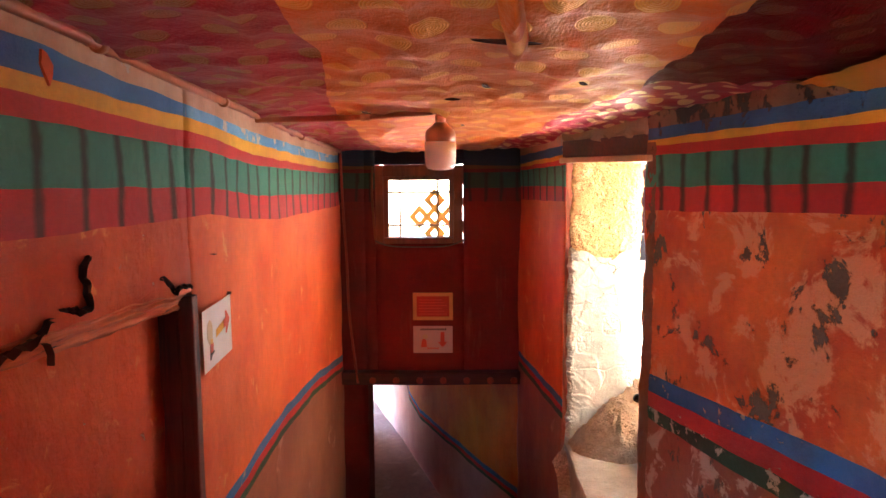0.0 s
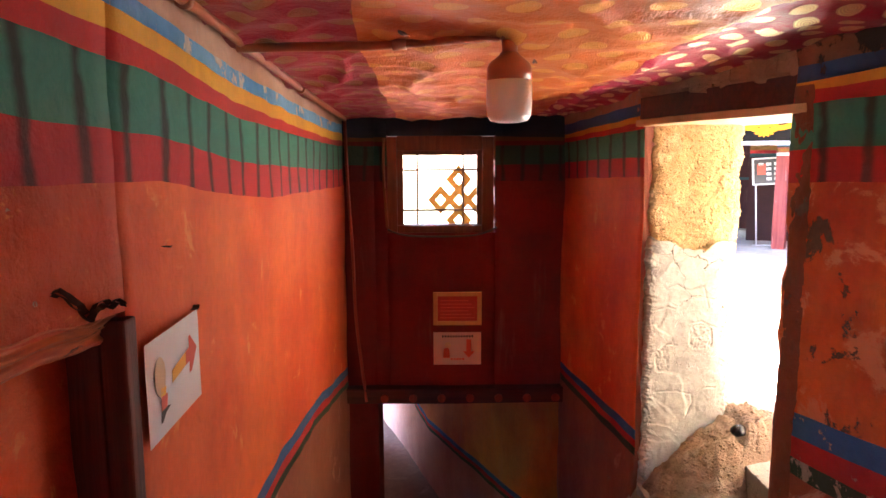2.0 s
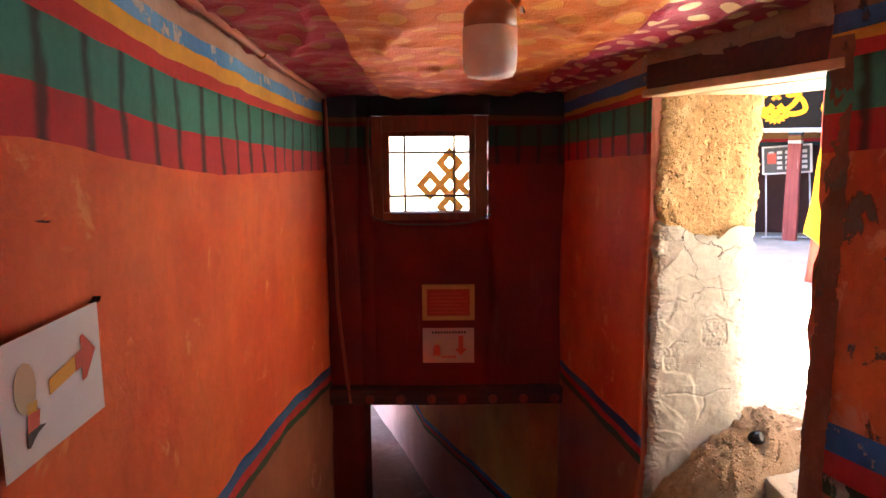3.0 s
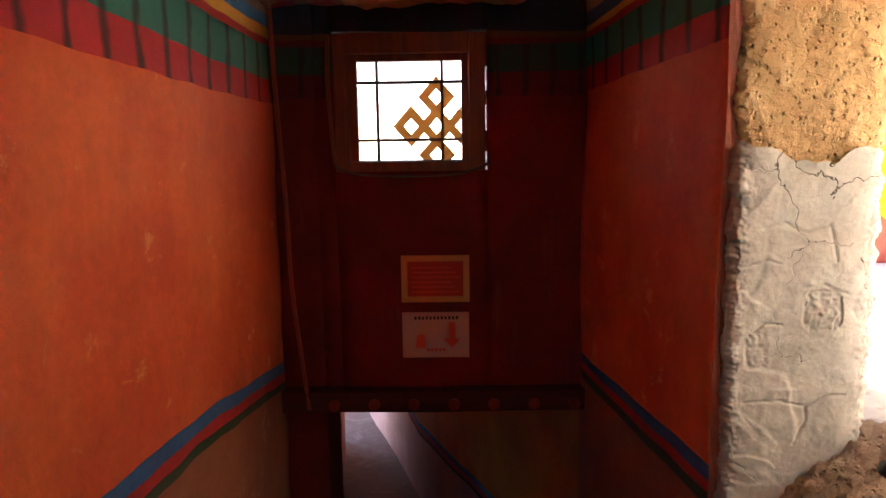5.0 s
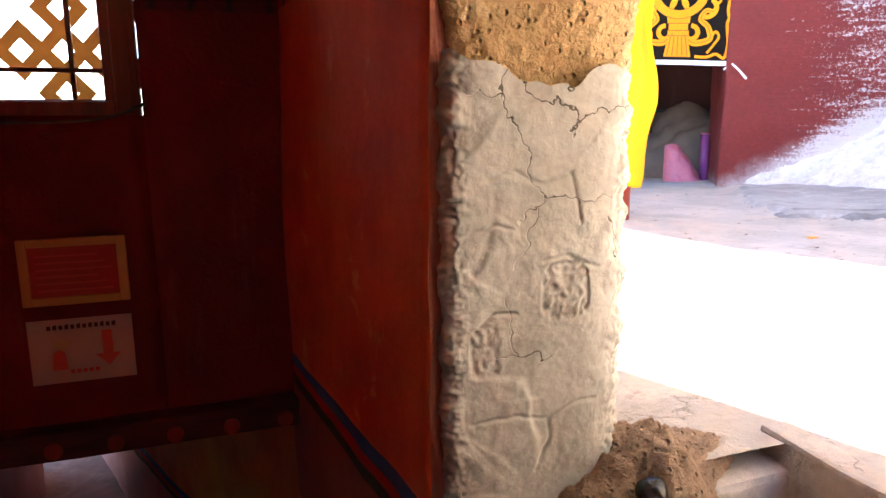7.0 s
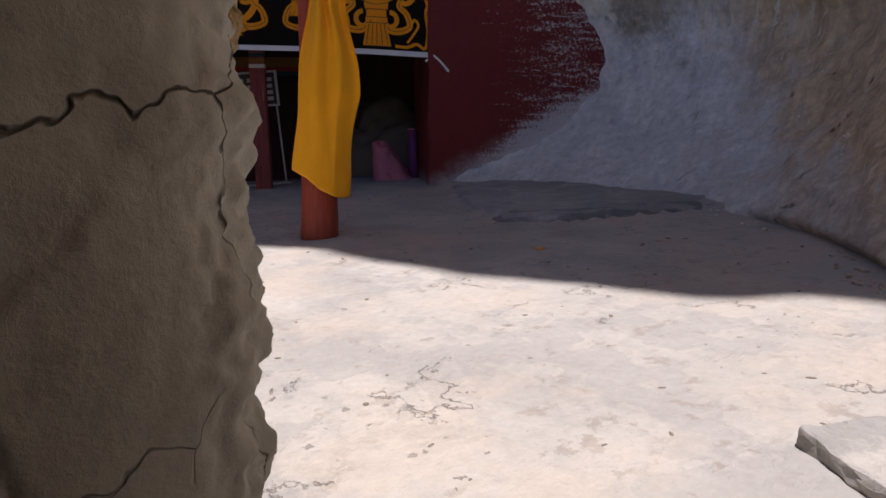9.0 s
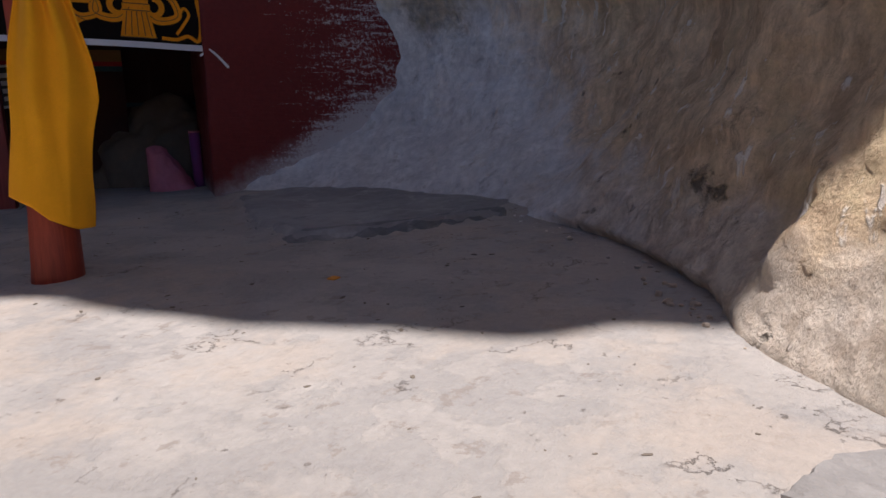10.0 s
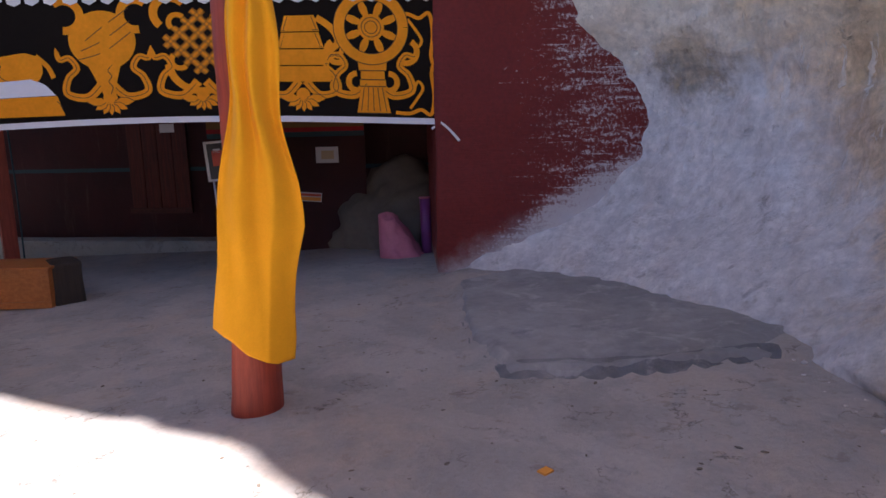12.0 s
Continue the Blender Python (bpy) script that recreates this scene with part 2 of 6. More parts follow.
n.colour(n.mix(n.math("MULTIPLY", crack, 0.85), n.value(col, n.math("MULTIPLY_ADD", pgrain, 0.4, 0.8)), (0.07, 0.055, 0.045)))
plate = n.sep(n.voronoi(5.2, "F1", warp.outputs[0], "Color"))
plate_2 = n.sep(n.voronoi(8.5, "SMOOTH_F1", warp.outputs[0], "Color"))
trowel = n.math("MULTIPLY_ADD", plate[0], 0.55, n.math("MULTIPLY", plate_2[1], 0.5))
relief = n.math("MULTIPLY_ADD", trowel, 1.7, n.math("MULTIPLY_ADD", n.noise(9, 7, 0.6), 0.5, n.math("MULTIPLY", pgrain, 0.22)))
n.bump(n.math("SUBTRACT", relief, n.math("MULTIPLY", crack, 2.5)), 0.7, 0.012)
m_plaster = n.m
m_mudbrick = rock_material("straw_mud_brick", (0.68, 0.46, 0.22), (0.52, 0.33, 0.15), (0.76, 0.57, 0.31), 22, 1.0, pits=1.4, dist=0.03)
m_earth = rock_material("trodden_earth", (0.40, 0.27, 0.18), (0.32, 0.21, 0.14), (0.46, 0.34, 0.25), 14, 0.9, dist=0.02)
m_mound = rock_material("crumbling_earth_and_rock", (0.42, 0.30, 0.21), (0.34, 0.23, 0.155), (0.52, 0.41, 0.31), 20, 1.0, pits=0.9, dist=0.035)
m_stone = rock_material("grey_step_stone", (0.36, 0.335, 0.31), (0.28, 0.26, 0.24), (0.44, 0.40, 0.36), 14, 0.8, dist=0.015)
m_ledge = rock_material("grey_smoothed_cement", (0.36, 0.345, 0.335), (0.27, 0.26, 0.255), (0.42, 0.40, 0.385), 9, 0.7, dist=0.012, stain=(0.20, 0.20, 0.21))
m_ledge_edge = rock_material("dark_broken_cement_edge", (0.27, 0.26, 0.255), (0.17, 0.17, 0.175), (0.36, 0.34, 0.32), 14, 1.0, dist=0.02)
m_floor_in = rock_material("worn_earthen_floor", (0.30, 0.22, 0.18), (0.24, 0.17, 0.14), (0.36, 0.28, 0.23), 12, 0.5, dist=0.01)


def wood(name, c1, c2, rough=0.6, scale=1.0, axis="z", chip=None, chip_at=0.62):
    n = Nodes(name, rough)
    st = {"x": (0.06, 1, 1), "y": (1, 0.06, 1), "z": (1, 1, 0.06)}[axis]
    g = n.noise(38 * scale, 6, 0.65, stretch=st, distort=0.25)
    col = n.mix(n.ramp(g, 0.3, 0.7), c1, c2)
    col = n.value(col, n.math("MULTIPLY_ADD", n.noise(4, 4, 0.6), 0.7, 0.65))
    h = g
    if chip:
        mask = n.ramp(n.noise(30 * scale, 6, 0.7, stretch=st), chip_at, chip_at + 0.06)
        col = n.mix(mask, col, chip)
        h = n.math("SUBTRACT", h, mask)
    n.colour(col)
    n.bump(h, 0.55, 0.006)
    return n.m


m_beam = wood("dark_red_painted_timber", (0.10, 0.020, 0.012), (0.05, 0.012, 0.009), axis="x", chip=(0.22, 0.11, 0.07), chip_at=0.70)
m_frame = wood("brown_varnished_timber", (0.26, 0.085, 0.032), (0.16, 0.048, 0.020), 0.45, axis="z")
m_pale = wood("pale_raw_plank", (0.62, 0.46, 0.27), (0.50, 0.35, 0.19), axis="y")
m_log = wood("orange_limed_log", (0.62, 0.15, 0.035), (0.34, 0.06, 0.018), axis="y", chip=(0.035, 0.015, 0.010), chip_at=0.60)
m_post = wood("red_painted_post", (0.38, 0.058, 0.026), (0.24, 0.032, 0.017), 0.55, axis="z", chip=(0.40, 0.17, 0.12), chip_at=0.68)
m_post_light = wood("faded_red_painted_post", (0.30, 0.055, 0.045), (0.22, 0.03, 0.028), 0.6, axis="z", chip=(0.5, 0.3, 0.26), chip_at=0.64)
m_box = wood("orange_varnished_wood", (0.55, 0.19, 0.05), (0.42, 0.125, 0.03), 0.4, axis="x")
m_knot = wood("brown_cut_board", (0.42, 0.22, 0.06), (0.32, 0.15, 0.045), 0.6, axis="x")
knot_thin = m_knot.node_tree.nodes.new("ShaderNodeBsdfTranslucent")
knot_thin.inputs["Color"].default_value = (0.30, 0.11, 0.018, 1)
knot_mix = m_knot.node_tree.nodes.new("ShaderNodeMixShader")
knot_mix.inputs[0].default_value = 0.45
m_knot.node_tree.links.new(m_knot.node_tree.nodes["Principled BSDF"].outputs[0], knot_mix.inputs[1])
m_knot.node_tree.links.new(knot_thin.outputs[0], knot_mix.inputs[2])
m_knot.node_tree.links.new(knot_mix.outputs[0], m_knot.node_tree.nodes["Material Output"].inputs[0])


def plain(name, c, rough=0.5, metal=0.0, vary=0.25, scale=25.0, bump=0.1):
    n = Nodes(name, rough, metal)
    n.colour(n.value(c, n.math("MULTIPLY_ADD", n.math("ADD", n.noise(scale, 4), n.noise(scale * 0.15, 3)), vary, 1.0 - vary)))
    n.bump(n.noise(scale * 3, 4), bump, 0.003)
    return n.m


m_pipe = plain("copper_painted_pipe", (0.40, 0.115, 0.05), 0.35, 0.0)
m_socket = plain("copper_coloured_plastic", (0.42, 0.16, 0.09), 0.35)
m_paper = plain("white_paper", (0.72, 0.69, 0.70), 0.6, vary=0.08, scale=9)
m_paper_dim = plain("laminated_paper", (0.60, 0.42, 0.38), 0.3, vary=0.08, scale=9)
m_inkorange = plain("orange_print", (0.85, 0.33, 0.04), 0.6, vary=0.1)
m_inkyellow = plain("yellow_orange_print", (0.80, 0.42, 0.06), 0.6, vary=0.1)
m_inkred = plain("red_print", (0.66, 0.10, 0.06), 0.6, vary=0.1)
m_inkdark = plain("dark_print", (0.06, 0.035, 0.03), 0.6, vary=0.1)
m_inkskin = plain("beige_print", (0.62, 0.45, 0.28), 0.6, vary=0.1)
m_goldframe = plain("yellow_frame_paint", (0.62, 0.33, 0.10), 0.5, vary=0.15)
m_cloth_red = plain("red_board", (0.50, 0.05, 0.025), 0.6, vary=0.15)
m_white_rib = plain("white_cotton_tape", (0.74, 0.70, 0.70), 0.8, vary=0.12, scale=40)
m_black = plain("near_black_cloth", (0.013, 0.009, 0.007), 0.9, vary=0.3, scale=60)
m_gold = plain("gold_applique_cloth", (0.86, 0.285, 0.012), 0.75, vary=0.3, scale=30)
for cloth_m in (m_black, m_gold):
    cloth_m.node_tree.nodes["Principled BSDF"].inputs["Specular IOR Level"].default_value = 0.08
m_gold_line = plain("dark_stitched_line", (0.10, 0.045, 0.015), 0.8)
m_black_plastic = plain("glossy_black_stone", (0.012, 0.012, 0.014), 0.25)
m_bag = plain("pink_woven_plastic_sack", (0.60, 0.18, 0.24), 0.55, vary=0.3, scale=18, bump=0.3)
m_purple = plain("purple_plastic", (0.28, 0.07, 0.26), 0.4)
m_sign = plain("dark_sign_board", (0.05, 0.045, 0.045), 0.4)
m_white_metal = plain("white_enamelled_tube", (0.66, 0.64, 0.62), 0.35)
m_teal = plain("teal_trim_paint", (0.018, 0.06, 0.075), 0.6)
m_ochre_trim = plain("ochre_trim_paint", (0.28, 0.13, 0.025), 0.6)
m_blanket = plain("grey_sacking", (0.19, 0.155, 0.12), 0.9, vary=0.4, scale=14, bump=0.5)
m_string = plain("grey_cable", (0.10, 0.085, 0.07), 0.6)

n = Nodes("milky_bulb_plastic", 0.35)
n.colour((0.94, 0.93, 0.97))
n.b.inputs["Coat Weight"].default_value = 0.4
n.b.inputs["Subsurface Weight"].default_value = 0.7
n.b.inputs["Subsurface Radius"].default_value = (0.03, 0.03, 0.03)
m_bulb = n.m

n = Nodes("dusty_glass", 0.12)
n.colour((0.95, 0.9, 0.82))
n.b.inputs["Transmission Weight"].default_value = 1.0
n.b.inputs["IOR"].default_value = 1.02
m_glass = n.m


def brocade(name, base, dot, spacing, size, dust=0.0, sheen=0.35):
    """Silk brocade with staggered round medallions."""
    n = Nodes(name, 0.42)
    uv = n.sep(n.co.outputs["UV"])
    v = n.math("DIVIDE", uv[1], spacing)
    odd = n.math("MULTIPLY", n.math("MODULO", n.math("FLOOR", v), 2.0), 0.5)
    u = n.math("ADD", n.math("DIVIDE", uv[0], spacing * 1.25), odd)
    du = n.math("MULTIPLY", n.math("SUBTRACT", n.math("FRACT", u), 0.5), spacing * 1.25)
    dv = n.math("MULTIPLY", n.math("SUBTRACT", n.math("FRACT", v), 0.5), spacing)
    r = n.math("SQRT", n.math("ADD", n.math("MULTIPLY", du, du), n.math("MULTIPLY", dv, dv)))
    edge = n.math("MULTIPLY_ADD", n.noise(120, 3), 0.006, r)
    disc = n.ramp(edge, size + 0.004, size)
    weave = n.noise(160, 2, 0.5, stretch=(1, 0.3, 1))
    ring = n.math("ABSOLUTE", n.math("SINE", n.math("MULTIPLY", r, 420.0)))
    motif = n.math("MULTIPLY", disc, n.math("MULTIPLY_ADD", ring, 0.45, 0.55))
    cloth = n.value(base, n.math("MULTIPLY_ADD", n.noise(3.5, 6, 0.65), 0.9, 0.5))
    col = n.mix(motif, cloth, dot)
    if dust:
        col = n.mix(n.math("MULTIPLY", n.ramp(n.noise(2.2, 5, 0.6), 0.4, 0.7), dust), col, (0.5, 0.30, 0.2))
    n.colour(col)
    n.link(n.math("MULTIPLY", motif, 0.85), n.b.inputs["Metallic"])
    n.b.inputs["Sheen Weight"].default_value = 0.05
    n.b.inputs["Specular IOR Level"].default_value = 0.35
    n.bump(n.math("ADD", weave, n.math("MULTIPLY_ADD", n.noise(12, 5, 0.6), 4.0, motif)), 0.35, 0.008)
    return n.m


m_silk_maroon = brocade("maroon_brocade_silk", (0.36, 0.010, 0.040), (0.36, 0.20, 0.06), 0.125, 0.040)
m_silk_orange = brocade("orange_brocade_silk", (0.66, 0.17, 0.03), (0.78, 0.42, 0.10), 0.140, 0.044)
m_silk_pink = brocade("crimson_brocade_silk", (0.46, 0.02, 0.075), (0.95, 0.80, 0.48), 0.095, 0.033)
# brocade for the unlit ceiling part, its shade put into the colour
m_silk_shaded = brocade("shaded_wine_brocade_silk", (0.13, 0.006, 0.010), (0.16, 0.045, 0.02), 0.125, 0.040)
m_silk_shaded.node_tree.nodes["Principled BSDF"].inputs["Specular IOR Level"].default_value = 0.08
m_silk_shaded.node_tree.nodes["Principled BSDF"].inputs["Sheen Weight"].default_value = 0.0
m_silk_yellow = plain("yellow_silk", (0.55, 0.24, 0.03), 0.5, scale=12)

n = Nodes("golden_yellow_cotton", 0.8)
g = n.noise(3.0, 5, 0.6)
n.colour(n.value((0.88, 0.385, 0.010), n.math("MULTIPLY_ADD", n.math("ADD", g, n.noise(220, 2)), 0.32, 0.70)))
n.b.inputs["Sheen Weight"].default_value = 0.04
n.bump(n.math("MULTIPLY_ADD", n.noise(9, 4, 0.5, stretch=(1, 1, 0.3)), 5.0, n.noise(260, 2)), 0.25, 0.006)
n.b.inputs["Specular IOR Level"].default_value = 0.15
m_cotton = n.m


# ---- mesh helpers ----
def finish(bm, smooth=False):
    bmesh.ops.remove_doubles(bm, verts=bm.verts, dist=1e-5)
    bmesh.ops.recalc_face_normals(bm, faces=bm.faces)
    if smooth:
        for f in bm.faces:
            f.smooth = True
    return bm


def part(name, bm, material, parent=None, label="", keep_normals=False):
    """Links a bmesh as one mesh object, under a thing or a part if one is given."""
    if not keep_normals:
        bmesh.ops.recalc_face_normals(bm, faces=bm.faces)
    me = bpy.data.meshes.new(name)
    bm.to_mesh(me)
    bm.free()
    for m in material if isinstance(material, (list, tuple)) else [material]:
        me.materials.append(m)
    ob = new(name, me)
    if parent:
        ob.parent = parent
    if label:
        ob["label"] = label
    return ob


def box(x0, x1, y0, y1, z0, z1, bevel=0.0, rough=0.0, cuts=0, m=None, bm=None):
    own = bmesh.new()
    bmesh.ops.create_cube(own, size=1)
    for v in own.verts:
        v.co = Vector(((x0 + x1) / 2 + v.co.x * (x1 - x0), (y0 + y1) / 2 + v.co.y * (y1 - y0), (z0 + z1) / 2 + v.co.z * (z1 - z0)))
    if bevel:
        bmesh.ops.bevel(own, geom=own.edges[:], offset=bevel, segments=2, affect="EDGES", profile=0.6)
    if cuts:
        bmesh.ops.subdivide_edges(own, edges=own.edges[:], cuts=cuts, use_grid_fill=True)
    if rough:
        wobble(own, rough)
    if m is not None:
        own.transform(m)
    if bm is None:
        return own
    join(bm, own)
    return bm


def join(bm, other):
    me = bpy.data.meshes.new("tmp")
    other.to_mesh(me)
    other.free()
    bm.from_mesh(me)
    bpy.data.meshes.remove(me)


def wobble(bm, amount, scale=4.0, offset=0.0):
    for v in bm.verts:
        p = v.co * scale + Vector((offset, 3.1, 7.7))
        v.co += Vector((noise.noise(p), noise.noise(p + Vector((19, 0, 0))), noise.noise(p + Vector((0, 31, 0))))) * amount


def tube(points, radius, sides=10, bm=None, caps=True):
    """A round bar along points; radius may be a number or one per point."""
    bm = bm or bmesh.new()
    pts = [Vector(p) for p in points]
    rad = radius if isinstance(radius, (list, tuple)) else [radius] * len(pts)
    rings = []
    up = None
    for i, p in enumerate(pts):
        d = (pts[min(i + 1, len(pts) - 1)] - pts[max(i - 1, 0)]).normalized()
        if up is None:
            up = Vector((0, 0, 1)) if abs(d.z) < 0.9 else Vector((1, 0, 0))
        s = d.cross(up).normalized()
        up = s.cross(d).normalized()
        rings.append([bm.verts.new(p + (s * math.cos(a) + up * math.sin(a)) * rad[i]) for a in [2 * math.pi * k / sides for k in range(sides)]])
    for a, b in zip(rings, rings[1:]):
        for k in range(sides):
            f = bm.faces.new((a[k], a[(k + 1) % sides], b[(k + 1) % sides], b[k]))
            f.smooth = True
    if caps:
        bm.faces.new(rings[0][::-1])
        bm.faces.new(rings[-1])
    return bm


def lathe(profile, sides=24, centre=(0, 0), bm=None):
    """profile: (radius, z) from top to bottom."""
    bm = bm or bmesh.new()
    rings = []
    for r, z in profile:
        if r < 1e-4:
            rings.append([bm.verts.new((centre[0], centre[1], z))])
        else:
            rings.append([bm.verts.new((centre[0] + r * math.cos(2 * math.pi * k / sides), centre[1] + r * math.sin(2 * math.pi * k / sides), z)) for k in range(sides)])
    for a, b in zip(rings, rings[1:]):
        for k in range(sides):
            q = [a[k % len(a)], a[(k + 1) % len(a)], b[(k + 1) % len(b)], b[k % len(b)]]
            q = list(dict.fromkeys(q))
            if len(q) > 2:
                f = bm.faces.new(q)
                f.smooth = True
    return bm


def lerp(table, s):
    """Piecewise linear through (s, value) pairs."""
    if s <= table[0][0]:
        return table[0][1]
    for (a, va), (b, vb) in zip(table, table[1:]):
        if s <= b:
            k = (s - a) / (b - a)
            return va + (vb - va) * k
    return table[-1][1]


def smooth_path(points, step):
    """Points every step metres along a polyline, with rounded corners."""
    pts = [Vector(p) for p in points]
    out = []
    for i in range(len(pts) - 1):
        p0, p1, p2, p3 = pts[max(i - 1, 0)], pts[i], pts[i + 1], pts[min(i + 2, len(pts) - 1)]
        k = max(1, round((p2 - p1).length / step))
        for j in range(k):
            t = j / k
            out.append(0.5 * (2 * p1 + (p2 - p0) * t + (2 * p0 - 5 * p1 + 4 * p2 - p3) * t * t + (3 * p1 - p0 - 3 * p2 + p3) * t ** 3))
    return out + [pts[-1]]


def banded_wall(name, path, levels, mats, thick, relief=0.012, step=0.05, row=0.06, wave=0.006, edge_rough=(0.0, 0.0)):
    """A mud wall along a plan path. levels(s) gives the heights where its painted bands meet; thick is the offset of its back, to the left of the path if positive."""
    path = [Vector(p) for p in path]
    dist, s_pts = 0.0, []
    dense = []
    for a, b in zip(path, path[1:]):
        k = max(1, round((b - a).length / step))
        for j in range(k):
            dense.append(a.lerp(b, j / k))
    dense.append(path[-1])
    bm = bmesh.new()
    uv = bm.loops.layers.uv.new("UVMap")
    lv0 = levels(0.0)
    counts = [max(1, round((b - a) / row)) for a, b in zip(lv0, lv0[1:])]
    cols, where = [], {}
    for i, p in enumerate(dense):
        if i:
            dist += (p - dense[i - 1]).length
        d = (dense[min(i + 1, len(dense) - 1)] - dense[max(i - 1, 0)]).normalized()
        nrm = Vector((-d.y, d.x))
        lv = levels(dist)
        col = []
        for b in range(len(lv) - 1):
            for j in range(counts[b] + (b == len(lv) - 2)):
                z = lv[b] + (lv[b + 1] - lv[b]) * j / counts[b]
                if 0 < b + j and not (b == len(lv) - 2 and j == counts[b]):
                    z += wave * noise.noise(Vector((p.x * 6, p.y * 6, b * 9.0)))
                q = Vector((p.x, p.y, z))
                off = relief * (noise.noise(q * 2.3) + 0.5 * noise.noise(q * 6.1))
                e0, e1 = edge_rough
                w = 0.0
                if e0 and i == 0:
                    w = e0 * noise.noise(Vector((0, 4, z * 7)))
                if e1 and i == len(dense) - 1:
                    w = e1 * noise.noise(Vector((9, 4, z * 7)))
                v = bm.verts.new((p.x + nrm.x * off + d.x * w, p.y + nrm.y * off + d.y * w, z))
                where[v] = (dist, z)
                col.append((v, b))
        cols.append((col, p, nrm))
    for (c0, *_), (c1, *_) in zip(cols, cols[1:]):
        for j in range(len(c0) - 1):
            f = bm.faces.new((c0[j][0], c1[j][0], c1[j + 1][0], c0[j + 1][0]))
            f.material_index = c0[j][1]
            f.smooth = True
            for lp in f.loops:
                lp[uv].uv = where[lp.vert]
    back = []
    for c, p, nrm in cols:
        lo, hi = c[0][0].co.z, c[-1][0].co.z
        back.append((bm.verts.new((p.x + nrm.x * thick, p.y + nrm.y * thick, lo)), bm.verts.new((p.x + nrm.x * thick, p.y + nrm.y * thick, hi))))
    for i in range(len(cols) - 1):
        a, b = back[i], back[i + 1]
        bm.faces.new((a[0], a[1], b[1], b[0]))
        bm.faces.new((cols[i][0][-1][0], cols[i + 1][0][-1][0], b[1], a[1]))
        bm.faces.new((cols[i][0][0][0], a[0], b[0], cols[i + 1][0][0][0]))
    for i in (0, -1):
        ring = [v for v, _ in cols[i][0]] + [back[i][1], back[i][0]]
        bm.faces.new(ring)
    return tagged(part(name, bm, mats), kind="structure")


def sheet(name, rows, cols, place, mat, parent=None, thick=0.0, label="", uvs=None, smooth=True):
    """A grid surface: place(i/(rows-1), j/(cols-1)) gives each point."""
    bm = bmesh.new()
    uv = bm.loops.layers.uv.new("UVMap")
    g = [[bm.verts.new(place(i / (rows - 1), j / (cols - 1))) for j in range(cols)] for i in range(rows)]
    for i in range(rows - 1):
        for j in range(cols - 1):
            f = bm.faces.new((g[i][j], g[i][j + 1], g[i + 1][j + 1], g[i + 1][j]))
            f.smooth = smooth
            for lp in f.loops:
                lp[uv].uv = (lp.vert.co.x, lp.vert.co.y)
    if uvs:
        where = {g[i][j]: uvs(i / (rows - 1), j / (cols - 1)) for i in range(rows) for j in range(cols)}
        for f in bm.faces:
            for lp in f.loops:
                lp[uv].uv = where[lp.vert]
    if thick:
        bmesh.ops.recalc_face_normals(bm, faces=bm.faces)
        bmesh.ops.solidify(bm, geom=bm.faces[:], thickness=thick)
    return part(name, bm, mat, parent, label)


def flat_poly(pts, m, depth=0.0):
    """A flat outline (x, z in its own plane) given depth along its normal."""
    bm = bmesh.new()
    f = bm.faces.new([bm.verts.new((x, 0, z)) for x, z in pts])
    if depth:
        r = bmesh.ops.extrude_face_region(bm, geom=[f])
        bmesh.ops.translate(bm, verts=[v for v in r["geom"] if isinstance(v, bmesh.types.BMVert)], vec=(0, depth, 0))
    bm.transform(m)
    return bm


n = Nodes("maroon_wall_with_whitewash_splashes", 0.75)
pos = n.sep(n.co.outputs["Object"])
along = n.math("MULTIPLY_ADD", n.math("SUBTRACT", pos[0], 5.98), 0.817, n.math("MULTIPLY", n.math("SUBTRACT", pos[1], 9.39), -0.577))
col = n.value(n.mix(n.noise(2.0, 5, 0.6), (0.185, 0.015, 0.010), (0.13, 0.010, 0.0075)), n.math("MULTIPLY_ADD", n.noise(25, 6, 0.7), 0.8, 0.6))
speck = n.noise(34, 8, 0.8)
drag = n.noise(9, 7, 0.72, stretch=(0.3, 0.3, 2.2))
brush_line = n.math("MULTIPLY", n.ramp(n.noise(3.0, 5, 0.7, stretch=(0.5, 0.5, 13.0)), 0.60, 0.68), n.ramp(n.math("ADD", along, n.noise(2.5, 4)), 0.75, 1.5))
lean = n.math("ADD", n.math("MULTIPLY", n.ramp(along, 0.2, 1.4), 0.62), n.math("MULTIPLY", n.ramp(n.math("SUBTRACT", n.math("MULTIPLY_ADD", along, 0.5, 0.12), pos[2]), -0.25, 0.15), 0.55))
speckle = n.ramp(n.math("ADD", n.math("ADD", speck, n.math("MULTIPLY_ADD", brush_line, 0.16, n.math("MULTIPLY", drag, 0.55))), n.math("MULTIPLY", lean, 0.34)), 1.0, 1.10)
col = n.mix(n.math("MULTIPLY", speckle, 0.9), col, (0.52, 0.47, 0.47))
splash = n.math("ADD", n.math("SUBTRACT", n.math("MULTIPLY_ADD", along, 0.52, 0.02), pos[2]), n.math("MULTIPLY", n.noise(6, 8, 0.7), 0.34))
n.colour(n.mix(n.math("MULTIPLY", n.ramp(splash, -0.08, 0.36), 0.9), col, (0.58, 0.545, 0.54)))
n.bump(n.math("ADD", n.noise(5, 5), n.math("MULTIPLY", n.noise(14, 4, 0.6, stretch=(0.3, 0.3, 2.5)), 0.8)), 0.5, 0.02)
m_maroon = n.m


